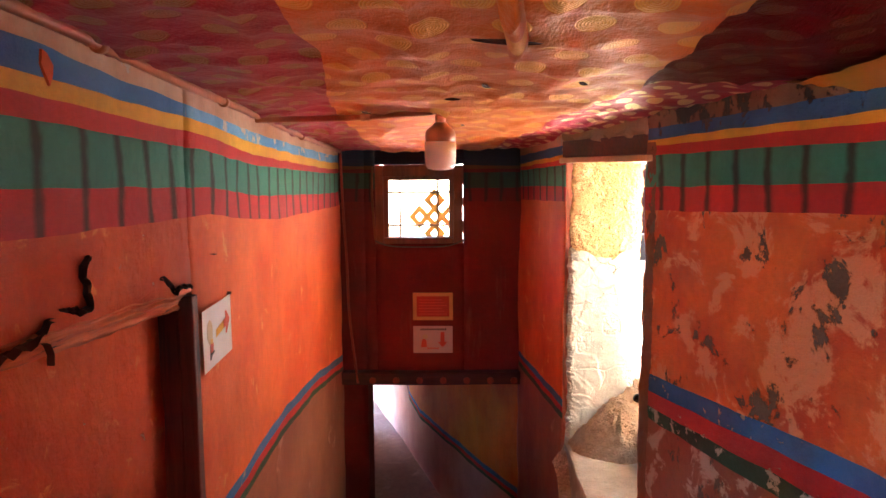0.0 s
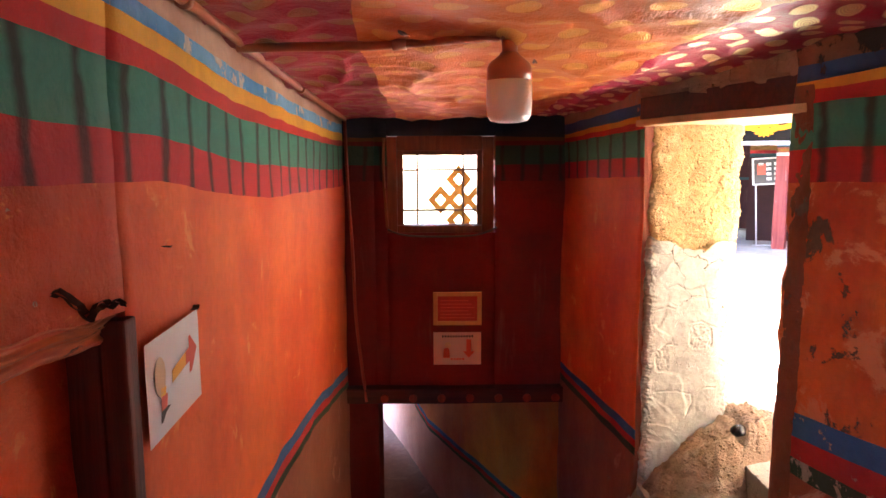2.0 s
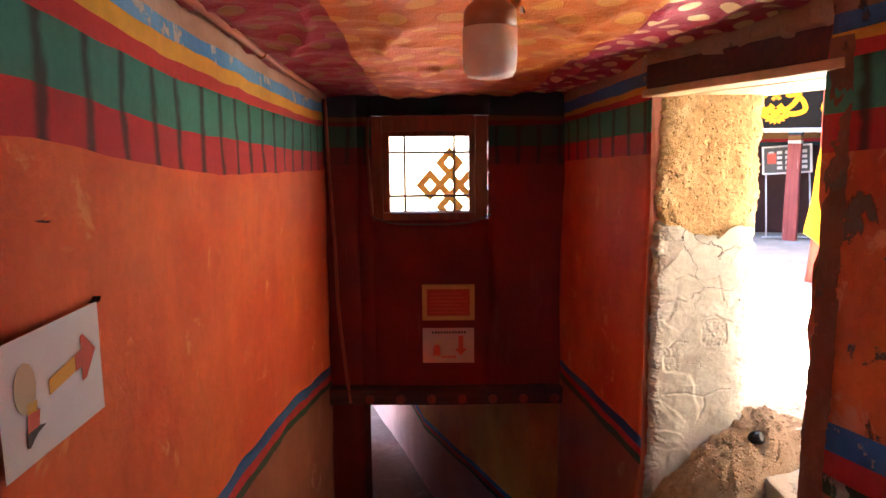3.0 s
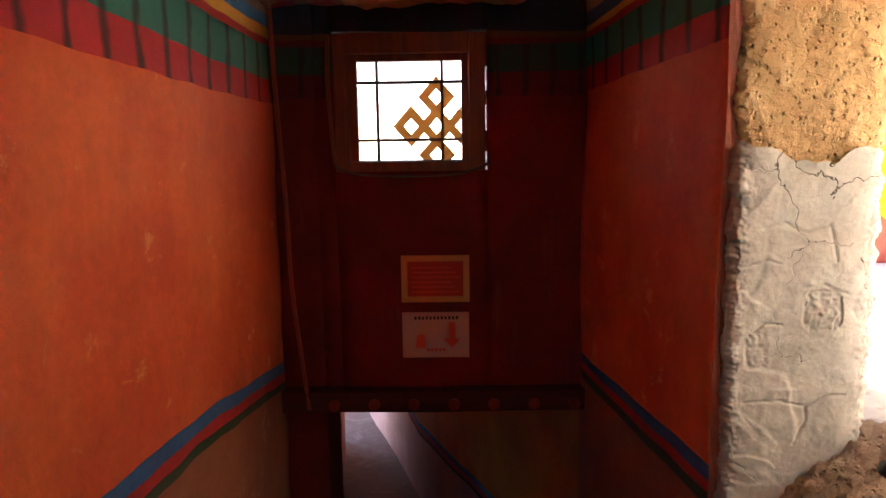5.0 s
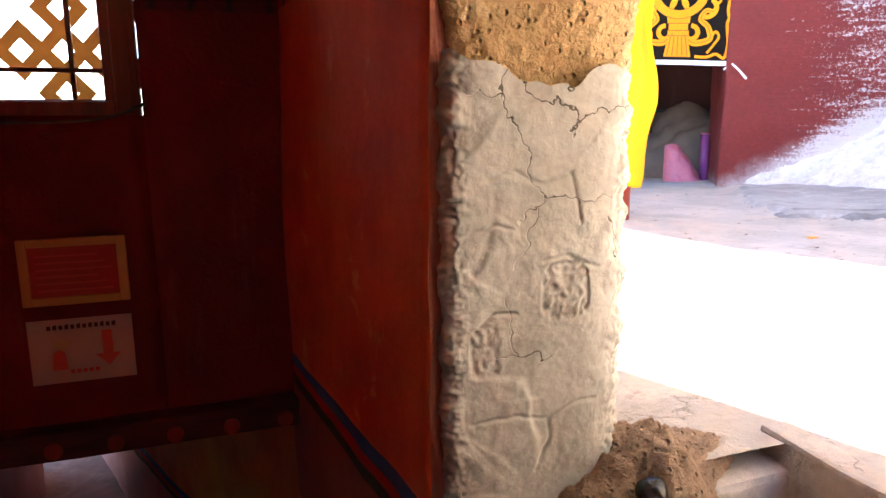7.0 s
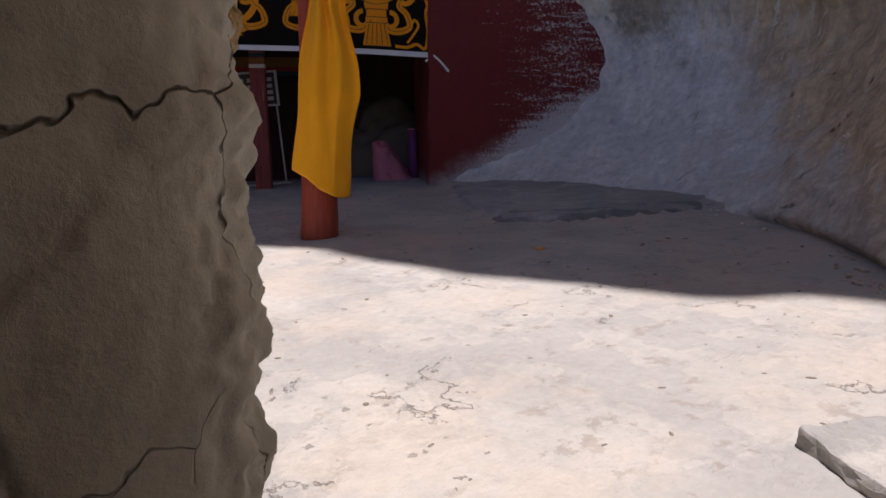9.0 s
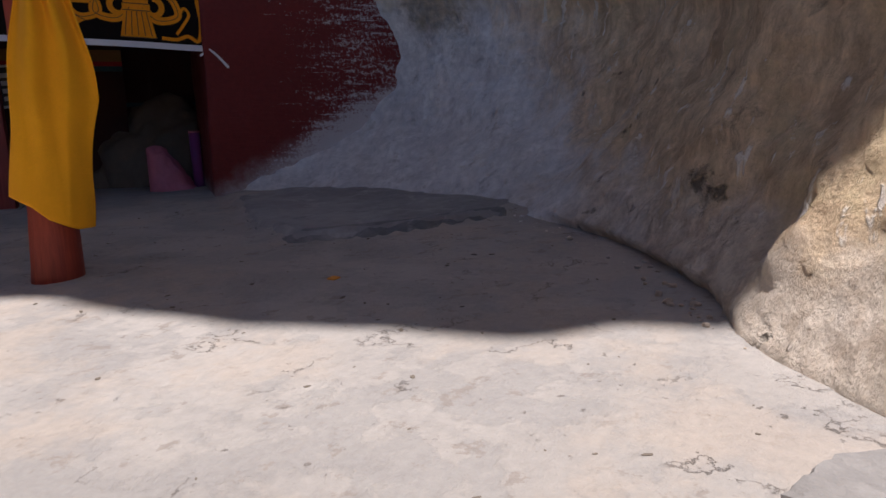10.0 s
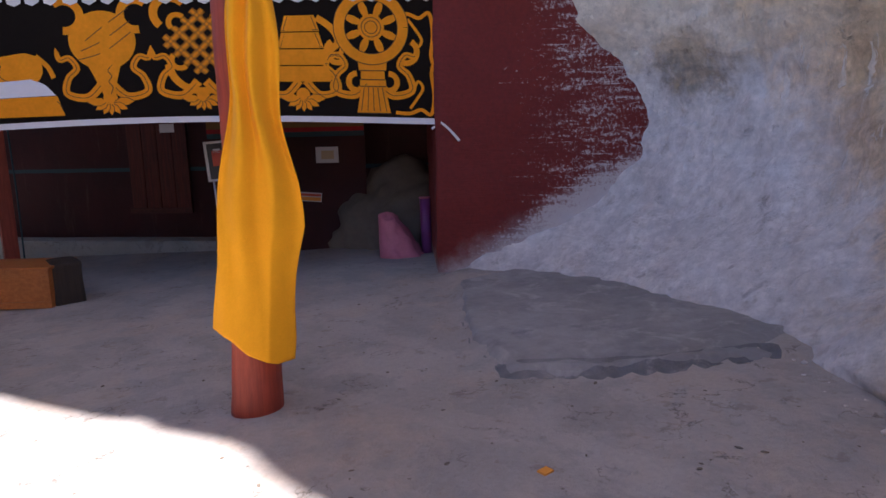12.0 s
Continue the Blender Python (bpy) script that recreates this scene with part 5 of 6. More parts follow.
def cloth(a, b):
    z0 = lerp(((0, 0.55), (0.25, 0.50), (0.45, 0.43), (0.8, 0.365), (1.0, 0.36)), b)
    z = z0 + (2.4 - z0) * a
    lo, hi = lerp(CL_L, z), lerp(CL_R, z)
    e = lo + (hi - lo) * b
    fold = 0.5 + 0.5 * min(1.0, a * 1.6)
    depth = 0.15 + fold * (0.026 * math.sin(b * 4.6 + 3.4 * a + 0.4) + 0.014 * math.sin(b * 9.0 - 6.0 * a + 1) * min(1, 2 * a) + 0.006 * (1 - abs(math.sin(b * 5.0 + 3.2 * a))) ** 3) + 0.03 * math.sin(math.pi * b) - 0.09 * max(0, b - 0.7) / 0.3 - 0.02 * max(0, 0.15 - b) / 0.15
    depth += 0.01 * noise.noise(Vector((b * 4, z * 3, 1))) + 0.030 * min(1.0, max(0.0, (z - 0.55) / 0.9)) * math.sin(b * 17.0 + 2.2 * z + 1.5 * noise.noise(Vector((b * 2, z, 6))))
    p = Vector((PX, PY)) + E1 * (e + 0.012 * math.sin(z * 9 + b * 4)) + F1 * depth
    return (p.x, p.y, z)


cl = tagged(new("yellow_cloth"), label="long golden yellow cotton cloth tied round the pole", category="cloth")
sheet("drape", 90, 60, cloth, m_cotton, cl, thick=0.003)
part("knot", lathe([(0.0, 2.52), (0.125, 2.5), (0.135, 2.44), (0.125, 2.38), (0.0, 2.36)], 20, (PX + 0.02, PY)), m_cotton, cl)

# painted post under the banner, and the sign behind it
P2 = Vector((4.83, 11.02))
post = thing("porch_post", "faded red square porch post with a painted capital", "post")
gz = court_z(P2.x, P2.y)
bm = box(-0.09, 0.09, -0.09, 0.09, gz - 0.02, 2.3, bevel=0.012, rough=0.006, cuts=4)
for v in bm.verts:
    k = 1.0 - 0.12 * (v.co.z / 2.3)
    v.co.x *= k
    v.co.y *= k
bm.transform(pose(P2.x, P2.y, 0, 0, 0, -35))
part("shaft", bm, m_post_light, post)
cap = part("capital", box(-0.1, 0.1, -0.1, 0.1, 2.3, 2.85, bevel=0.01, m=pose(P2.x, P2.y, 0, 0, 0, -35)), m_teal, post)
for z, m in ((1.50, m_teal), (1.44, m_ochre_trim), (1.38, m_white_rib)):
    part("painted_band", box(-0.085, 0.085, -0.085, 0.085, z, z + 0.045, bevel=0.003, m=pose(P2.x, P2.y, 0, 0, 0, -35)), m, post)
part("footing", box(-0.13, 0.13, -0.13, 0.13, gz - 0.1, gz + 0.015, bevel=0.01, m=pose(P2.x, P2.y, 0, 0, 0, -35)), m_stone, post)

sg = thing("notice_stand", "white-framed dark notice board on two thin legs", "sign")
S0 = uv_pt(-1.96, 1.10)
MS = Matrix.Translation((S0.x, S0.y, court_z(S0.x, S0.y))) @ Matrix.Rotation(math.atan2(U.y, U.x), 4, "Z") @ Matrix.Rotation(radians(-4), 4, "Y")
for x in (-0.30, 0.30):
    part("leg", tube([MS @ Vector((x, 0, 0)), MS @ Vector((x * 0.97, 0.03, 1.0))], 0.012, 8), m_white_metal, sg)
part("foot_bar", tube([MS @ Vector((-0.36, 0, 0.02)), MS @ Vector((0.36, 0, 0.02))], 0.012, 8), m_white_metal, sg)
bd = part("board", box(-0.31, 0.31, -0.012, 0.012, 0.98, 1.36, bevel=0.003, m=MS), m_sign, sg)
for a in ((-0.335, -0.305, 0.96, 1.38), (0.305, 0.335, 0.96, 1.38), (-0.305, 0.305, 0.96, 0.985), (-0.305, 0.305, 1.355, 1.38)):
    part("board_frame", box(a[0], a[1], -0.018, 0.012, a[2], a[3], bevel=0.003, m=MS), m_white_metal, sg)
part("red_emblem", box(-0.26, -0.14, -0.018, -0.0125, 1.12, 1.28, m=MS), m_inkred, bd)
for r in range(4):
    for k in range(5):
        if k or r == 3:
            part("text_mark", box(-0.24 + 0.11 * k, -0.17 + 0.11 * k, -0.018, -0.0125, 1.03 + 0.075 * r, 1.075 + 0.075 * r, m=MS), m_white_metal, bd)

# porch: plinth, door panel, corner posts, notes on the wall
d = (BK1 - BK0).normalized()
nb = Vector((d.y, -d.x)) * -1
MB = Matrix(((d.x, nb.x, 0, BK0.x), (d.y, nb.y, 0, BK0.y), (0, 0, 1, 0), (0, 0, 0, 1)))
tagged(part("porch_plinth", box(1.5, 7.3, -0.02, 0.30, -0.5, 0.07, bevel=0.02, rough=0.02, cuts=6, m=MB), m_plaster), kind="structure")
pd = thing("porch_door", "weathered maroon plank door set in the porch wall", "door", kind="structure")
for k in range(4):
    part("plank", box(3.6 + 0.21 * k, 3.8 + 0.21 * k, 0.0, 0.05, 0.45, 1.75, bevel=0.006, m=MB), m_post_dark, pd)
part("cross_rail", box(3.58, 4.46, 0.05, 0.075, 0.40, 0.47, bevel=0.005, m=MB), m_beam, pd)
part("cross_rail", box(3.58, 4.46, 0.05, 0.075, 1.62, 1.70, bevel=0.005, m=MB), m_beam, pd)
part("paper_scrap", box(3.75, 3.95, 0.052, 0.056, 1.45, 1.56, m=MB), m_white_rib, pd)
tagged(part("red_corner_post", box(2.95, 3.10, 13.5, 13.66, -0.3, 2.85, bevel=0.01), m_post), label="dark red timber post in the porch", category="post")
tagged(part("blue_cord", tube([(3.13, 13.45, -0.1), (3.14, 13.43, 0.8), (3.13, 13.45, 2.0)], 0.01, 6), m_teal), label="thin blue cord hanging beside the porch post", category="cord")


def pinned(name, label, u, v, z, w, h, mat, tilt=0):
    ob = thing(name, label, "notice")
    m = Matrix.Translation(uv_pt(u, v, z)) @ Matrix.Rotation(math.atan2(U.y, U.x), 4, "Z") @ Matrix.Rotation(radians(tilt), 4, "Y")
    part("paper", box(-w / 2, w / 2, -0.004, 0, -h / 2, h / 2, m=m), mat, ob)
    return ob, m


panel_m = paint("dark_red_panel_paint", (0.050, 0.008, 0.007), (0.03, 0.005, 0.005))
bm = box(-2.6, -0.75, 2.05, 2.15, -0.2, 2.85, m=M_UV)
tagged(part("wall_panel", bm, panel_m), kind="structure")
tagged(part("panel_trim_1", box(-2.6, -0.75, 2.03, 2.046, 1.36, 1.42, m=M_UV), m_teal), kind="structure")
tagged(part("panel_trim_2", box(-2.6, -0.75, 2.03, 2.046, 1.42, 1.47, m=M_UV), m_red), kind="structure")
tagged(part("panel_trim_3", box(-2.6, -0.75, 2.03, 2.046, 1.47, 1.6, m=M_UV), m_ochre_trim), kind="structure")
nt, m = pinned("white_note", "small white printed note pinned to the dark panel", -1.20, 2.025, 1.14, 0.27, 0.19, m_paper)
part("picture", box(-0.07, 0.08, -0.008, -0.005, -0.05, 0.05, m=m), m_inkskin, nt)
nt, m = pinned("orange_note", "narrow orange and white leaflet on the dark panel", -1.42, 2.025, 0.64, 0.26, 0.11, m_paper, 5)
part("stripe", box(-0.12, 0.12, -0.008, -0.005, -0.045, 0.0, m=m), m_inkorange, nt)
part("stripe", box(-0.12, 0.12, -0.008, -0.005, 0.01, 0.04, m=m), m_inkred, nt)

# sacking, boulders and the pink bag in the hollow beside the porch
bm = bmesh.new()
bmesh.ops.create_icosphere(bm, subdivisions=5, radius=1.0)
for v in bm.verts:
    q = v.co * 2.2
    v.co *= 1 + 0.16 * noise.noise(q) + 0.10 * noise.noise(q * 2.6) + 0.05 * abs(noise.noise(Vector((q.x, q.y, q.z * 5)) * 1.5))
for f in bm.faces:
    f.smooth = True
bm.transform(Matrix.Translation(uv_pt(-0.15, 2.35, 0.0)) @ Matrix.Rotation(math.atan2(U.y, U.x), 4, "Z") @ Matrix.Diagonal((1.15, 0.75, 1.0, 1)))
tagged(part("boulder", bm, m_blanket), label="grey lumpy boulder filling the back of the hollow", category="rock")
tagged(part("hollow_wall", box(-0.78, 1.6, 2.7, 3.0, -0.3, 2.9, rough=0.15, cuts=5, m=M_UV), m_blanket), kind="structure")

bag = thing("pink_sack", "crumpled pink woven sack slumped on the porch floor", "sack")
bz = court_z(6.3, 10.8)


def sack(a, b):
    """Leaning slumped sack: one side upright, the other sloping to a wide base."""
    ang = 2 * math.pi * b
    w = lerp(((0, 0.0), (0.03, 0.54), (0.2, 0.47), (0.5, 0.34), (0.8, 0.23), (0.93, 0.19), (0.97, 0.13), (1.0, 0.0)), a)
    w *= 1 + 0.2 * noise.noise(Vector((math.cos(ang) * 1.5, math.sin(ang) * 1.5, a * 3))) + 0.16 * abs(noise.noise(Vector((math.cos(ang) * 4, math.sin(ang) * 4, a * 5))))
    x = -0.21 + max(w, 0.19 * (a > 0.9)) * 0.5 + w * 0.5 * math.cos(ang)
    p = uv_pt(-0.38 + x, 1.15 + 0.36 * w * math.sin(ang))
    return (p.x, p.y, bz + 0.50 * max(0, a - 0.03) + 0.02 * math.cos(ang * 2) * (a > 0.9))


sheet("body", 34, 40, sack, m_bag, bag)
tub = thing("purple_roll", "upright purple plastic roll leaning by the wall corner", "roll")
part("roll", tube([uv_pt(-0.06, 1.25, bz), uv_pt(-0.07, 1.3, bz + 0.62)], 0.06, 16), m_purple, tub)
part("end_cap", tube([uv_pt(-0.07, 1.3, bz + 0.62), uv_pt(-0.07, 1.301, bz + 0.64)], 0.064, 16), m_bag, tub)

# wooden chest
m_dark_crate = wood("dark_old_crate_wood", (0.05, 0.03, 0.02), (0.03, 0.02, 0.014), 0.8)
ch = thing("wooden_chest", "low orange-varnished wooden chest on the court floor", "chest")
MC = Matrix.Translation((3.03, 11.12, court_z(3.0, 11.1))) @ Matrix.Rotation(math.radians(142), 4, "Z")
part("body", box(0, 0.95, -0.42, 0, 0.0, 0.34, bevel=0.01, m=MC), m_box, ch)
for x0, x1, z0, z1 in ((0.0, 0.95, 0.29, 0.345), (0.0, 0.95, 0.0, 0.06), (0.0, 0.07, 0.06, 0.29), (0.88, 0.95, 0.06, 0.29), (0.44, 0.51, 0.06, 0.29)):
    part("front_rail", box(x0, x1, 0.0, 0.018, z0, z1, bevel=0.003, m=MC), m_box, ch)
part("lid", box(-0.02, 0.97, -0.44, 0.03, 0.345, 0.37, bevel=0.006, m=MC), m_box, ch)
tagged(part("dark_crate", box(2.98 + 0.08, 3.30, 11.15, 11.5, -0.06, 0.34, bevel=0.03, rough=0.02, cuts=4), m_dark_crate), label="dark sacking-covered crate behind the chest", category="crate")


# two step stones by the rock
def step_stone(name, pts, z0, z1, seed, label):
    bm = bmesh.new()
    f = bm.faces.new([bm.verts.new((x, y, z0)) for x, y in pts])
    r = bmesh.ops.extrude_face_region(bm, geom=[f])
    bmesh.ops.translate(bm, verts=[v for v in r["geom"] if isinstance(v, bmesh.types.BMVert)], vec=(0, 0, z1 - z0))
    bmesh.ops.recalc_face_normals(bm, faces=bm.faces)
    bmesh.ops.triangulate(bm, faces=bm.faces[:])
    for _ in range(4):
        bmesh.ops.subdivide_edges(bm, edges=[e for e in bm.edges if e.calc_length() > 0.02], cuts=1, use_grid_fill=True)
        bmesh.ops.triangulate(bm, faces=[f for f in bm.faces if len(f.verts) > 3])
    bmesh.ops.smooth_vert(bm, verts=bm.verts[:], factor=0.5, use_axis_x=True, use_axis_y=True, use_axis_z=True)
    wobble(bm, 0.012, 3, seed)
    wobble(bm, 0.006, 14, seed)
    wobble(bm, 0.006, 40, seed)
    return tagged(part(name, bm, m_stone), label=label, category="stone", group="stone steps")


step_stone("step_stone", [(2.46, 4.22), (2.62, 4.14), (2.95, 3.88), (2.7, 3.5), (2.2, 3.85)], 0.1, 0.238, 1.0, "flat grey stone step on the court floor")
step_stone("step_stone", [(2.67, 4.06), (2.86, 3.99), (3.15, 3.62), (2.9, 3.2), (2.5, 3.5)], 0.1, 0.295, 5.0, "thick grey stone step with a broken pale corner")


# cracks and holes in the old limewash, cut as dark shallow slots
def wall_crack(pts, width, m):
    bm = bmesh.new()
    rows = []
    path = smooth_path([(a, 0, b) for a, b in pts], 0.012)
    for i, p in enumerate(path):
        t = i / max(1, len(path) - 1)
        w = 0.4 * width * (0.35 + 0.65 * math.sin(math.pi * min(1, t * 0.9 + 0.08))) * (1 + 0.9 * noise.noise(p * 70))
        jit = 0.014 * noise.noise(p * 38) + 0.006 * noise.noise(p * 110)
        d = (path[min(i + 1, len(path) - 1)] - path[max(i - 1, 0)]).normalized()
        rows.append([bm.verts.new(m @ (p + Vector((-d.z * (s * w + jit), y, d.x * (s * w + jit))))) for s, y in ((-1, 0.004), (0, -0.012), (1, 0.004))])
    for a, b in zip(rows, rows[1:]):
        for k in range(2):
            bm.faces.new((a[k], b[k], b[k + 1], a[k + 1]))
    return tagged(part("wall_crack", bm, m_crack), label="dark crack in the orange limewashed wall", category="crack", group="wall cracks")


m_crack = plain("dark_crack_hollow", (0.07, 0.028, 0.016), 0.95)
WEST = Matrix(((0, 1, 0, -0.790), (1, 0, 0, 0), (0, 0, 1, 0), (0, 0, 0, 1)))
wall_crack([(1.48, 1.14), (1.50, 1.12), (1.51, 1.09)], 0.0055, WEST)
wall_crack([(1.668, 1.30), (1.645, 1.25), (1.664, 1.18), (1.60, 1.185), (1.55, 1.193)], 0.022, WEST)
wall_crack([(2.05, 1.178), (2.09, 1.168), (2.142, 1.128), (2.21, 1.135), (2.275, 1.118)], 0.022, WEST)
wall_crack([(1.30, 1.15), (1.447, 1.155), (1.477, 1.171), (1.52, 1.178)], 0.028, WEST)
tagged(part("paint_drip", flat_poly([(1.545, 1.74), (1.562, 1.735), (1.582, 1.712), (1.578, 1.69), (1.565, 1.668), (1.552, 1.69), (1.540, 1.71)], Matrix(((0, 1, 0, -0.789), (1, 0, 0, 0), (0, 0, 1, 0), (0, 0, 0, 1))), -0.006), m_orange), label="orange paint drip over the blue wall band", category="paint drip")
wall_crack([(2.63, 1.02), (2.645, 1.035)], 0.0055, WEST)
wall_crack([(2.48, 1.20), (2.505, 1.20)], 0.006, WEST)


# ---- the appliqué banner across the porch ----
BU0, BZ0, BZ1 = -4.7, 1.50, 2.62
banner = thing("porch_banner", "black cloth banner with gold auspicious emblems and white border", "banner")


def ban_point(u, z, lift=0.0):
    sag = 0.03 * math.sin((u + 4.7) / 4.8 * math.pi) - 0.05 * max(0.0, -0.5 - u) / 4.0 * 0
    wave = 0.025 * math.sin(u * 3.1 + 0.6) + 0.012 * math.sin(u * 7.7 + z * 2)
    zz = z + 0.07 * math.sin(min(1, max(0, -u / 4.7)) * math.pi) * (BZ1 - z) / (BZ1 - BZ0)
    p = uv_pt(u, 0.02 + wave * 0.8 - lift)
    return Vector((p.x, p.y, zz))


sheet("cloth", 16, 90, lambda a, b: ban_point(BU0 + (0.06 - BU0) * b, BZ0 + (BZ1 - BZ0) * a), m_black, banner)


def tape(pts, width, mat, name, lift, label="", parent=None):
    """A strip of cloth of the given width along points (u, z) in the banner's plane; width may vary along it."""
    n_p = len(pts)
    bm = bmesh.new()
    rows = []
    for i, (u, z) in enumerate(pts):
        a, b = pts[max(i - 1, 0)], pts[min(i + 1, n_p - 1)]
        dx, dz = b[0] - a[0], b[1] - a[1]
        k = math.hypot(dx, dz) or 1
        w = (width(i / (n_p - 1)) if callable(width) else width) / 2
        rows.append((bm.verts.new(ban_point(u - dz / k * w, z + dx / k * w, lift)), bm.verts.new(ban_point(u + dz / k * w, z - dx / k * w, lift))))
    for a, b in zip(rows, rows[1:]):
        bm.faces.new((a[0], b[0], b[1], a[1]))
    return part(name, bm, mat, parent or banner, label)


def patch(pts, mat, name, lift, parent=None):
    bm = bmesh.new()
    f = bm.faces.new([bm.verts.new(ban_point(u, z, lift)) for u, z in pts])
    bmesh.ops.triangulate(bm, faces=[f])
    return part(name, bm, mat, parent or banner)


def curve(pts, step=0.02):
    return [(p.x, p.y) for p in smooth_path(pts, step)]


def arc(cu, cz, r, a0, a1, n_seg=28, sq=1.0):
    return [(cu + r * math.cos(radians(a0 + (a1 - a0) * k / n_seg)), cz + sq * r * math.sin(radians(a0 + (a1 - a0) * k / n_seg))) for k in range(n_seg + 1)]


def lin(a, b, n_seg=40):
    return [(a[0] + (b[0] - a[0]) * k / n_seg, a[1] + (b[1] - a[1]) * k / n_seg) for k in range(n_seg + 1)]


tape(lin((BU0, BZ0 - 0.012), (0.08, BZ0 - 0.012), 90), 0.055, m_white_rib, "border_tape", 0.004, "white cotton border tape")
tape(lin((0.055, BZ0 - 0.035), (0.055, BZ1), 16), 0.05, m_white_rib, "border_tape", 0.008, "white cotton border tape")
tie = tape(curve([(0.05, 1.48), (0.12, 1.42), (0.20, 1.33), (0.215, 1.31)]), lambda t: 0.018 + 0.008 * t, m_white_rib, "tie_string", 0.075)
tape(curve([(0.06, 1.47), (0.02, 1.455), (-0.03, 1.42)]), 0.02, m_white_rib, "tie_string", 0.014)
for k in range(30):
    u = -4.6 + 0.16 * k
    patch([(u, 2.62), (u + 0.14, 2.62), (u + 0.13, 2.555 + 0.01 * (k % 3)), (u + 0.07, 2.53), (u + 0.01, 2.555)], m_white_rib, "frill", 0.02)


def lotus(cu, cz, s):
    flower = None
    for k, a in enumerate((180, 215, 245, 270, 295, 325, 0)):
        r = s * (1.0 if k in (0, 6) else 0.85)
        c, d = math.cos(radians(a)), math.sin(radians(a)) * 0.75
        pu, pz = cu + c * r * 0.55, cz + d * r * 0.55
        pts = [(pu + c * r * 0.5 * x - d * r * 0.24 * y, pz + d * r * 0.5 * x + c * r * 0.24 * y) for x, y in ((-0.8, 0), (-0.2, 0.8), (0.4, 0.75), (1, 0), (0.4, -0.75), (-0.2, -0.8))]
        patch(pts, m_gold, "lotus_petal", 0.007 + 0.0006 * (k % 2))
        tape(pts[:4], 0.006, m_gold_line, "petal_outline", 0.0095)
    patch(arc(cu, cz + s * 0.18, s * 0.32, 0, 350, 16), m_gold, "lotus_heart", 0.0095)


def ribbons(cu, cz, w, h, mirror=(1, -1)):
    """A pair of curling scarves either side of an emblem, rising to a forked tip."""
    for m in mirror:
        p = curve([(cu + m * 0.08 * w, cz), (cu + m * 0.42 * w, cz - 0.30 * h), (cu + m * 0.86 * w, cz - 0.20 * h), (cu + m * 0.80 * w, cz + 0.12 * h), (cu + m * 0.60 * w, cz + 0.32 * h), (cu + m * 0.74 * w, cz + 0.55 * h), (cu + m * 0.95 * w, cz + 0.52 * h), (cu + m * 1.02 * w, cz + 0.78 * h)])
        tape(p, lambda t: w * (0.20 - 0.09 * t) * (1.0 if t < 0.93 else max(0.05, (1 - t) / 0.07)), m_gold, "scarf", 0.006 + 0.0008 * (m > 0))
        tape(p[2:-6], 0.006, m_gold_line, "stitch_line", 0.0085)


# conch
cu, cz = -2.86, 2.22
ribbons(cu, 1.84, 0.40, 0.42)
patch([(cu - 0.17, 2.06), (cu - 0.10, 1.90), (cu - 0.03, 1.72), (cu + 0.05, 1.72), (cu + 0.10, 1.90), (cu + 0.14, 2.02)], m_gold, "conch_tail", 0.008)
patch(arc(cu, cz, 0.285, 0, 352, 30, 0.92), m_gold, "conch_body", 0.010)
for a in (15, 55, 100):
    tape(curve([(cu - 0.24 + 0.001 * a, cz - 0.20 + 0.002 * a), (cu, cz - 0.14 + 0.0025 * a), (cu + 0.25, cz + 0.03 + 0.0025 * a)]), 0.008, m_gold_line, "stitch_line", 0.0125)
tape(curve([(cu + 0.06, 2.0), (cu + 0.02, 1.95), (cu + 0.05, 1.90), (cu + 0.02, 1.85), (cu + 0.05, 1.80), (cu + 0.03, 1.74)]), 0.008, m_gold_line, "stitch_line", 0.0105)
for m in (-1, 1):
    tape(arc(cu + m * 0.30, cz + 0.22, 0.13, -100 if m < 0 else 280, 130 if m < 0 else 50, 24), 0.07, m_gold, "scarf_loop", 0.005)
lotus(cu + 0.02, 1.67, 0.19)

# endless knot
cu, cz = -2.05, 2.20
for k in range(4):
    o = -0.165 + 0.11 * k
    h2 = 0.235
    for m, lift in ((1, 0.007), (-1, 0.0085)):
        ends = [(cu + m * 0.707 * (e - o), cz + 0.707 * (e + o)) for e in (-h2, h2)]
        tape(lin(*ends, 14), 0.052, m_gold, "knot_strand", lift)
        for w in (-0.018, 0.018):
            tape(lin(*[(p[0] - m * 0.707 * w, p[1] + 0.707 * w) for p in ends], 14), 0.006, m_gold_line, "stitch_line", 0.0100)
for m in (-1, 1):
    tape(arc(cu + m * 0.17, cz + 0.17, 0.07, -45 if m > 0 else 225, 135 if m > 0 else 45, 14), 0.045, m_gold, "knot_loop", 0.0062)
    tape(arc(cu + m * 0.17, cz - 0.17, 0.07, 45 if m > 0 else 135, -135 if m > 0 else 315, 14), 0.045, m_gold, "knot_loop", 0.0062)
tape(arc(cu, 2.02, 0.27, 185, 355, 26), 0.065, m_gold, "scarf", 0.0055)
ribbons(cu, 1.84, 0.40, 0.42)
lotus(cu, 1.68, 0.17)
tape(arc(cu - 0.22, 2.45, 0.14, 40, 230, 20), 0.07, m_gold, "scarf_loop", 0.005)

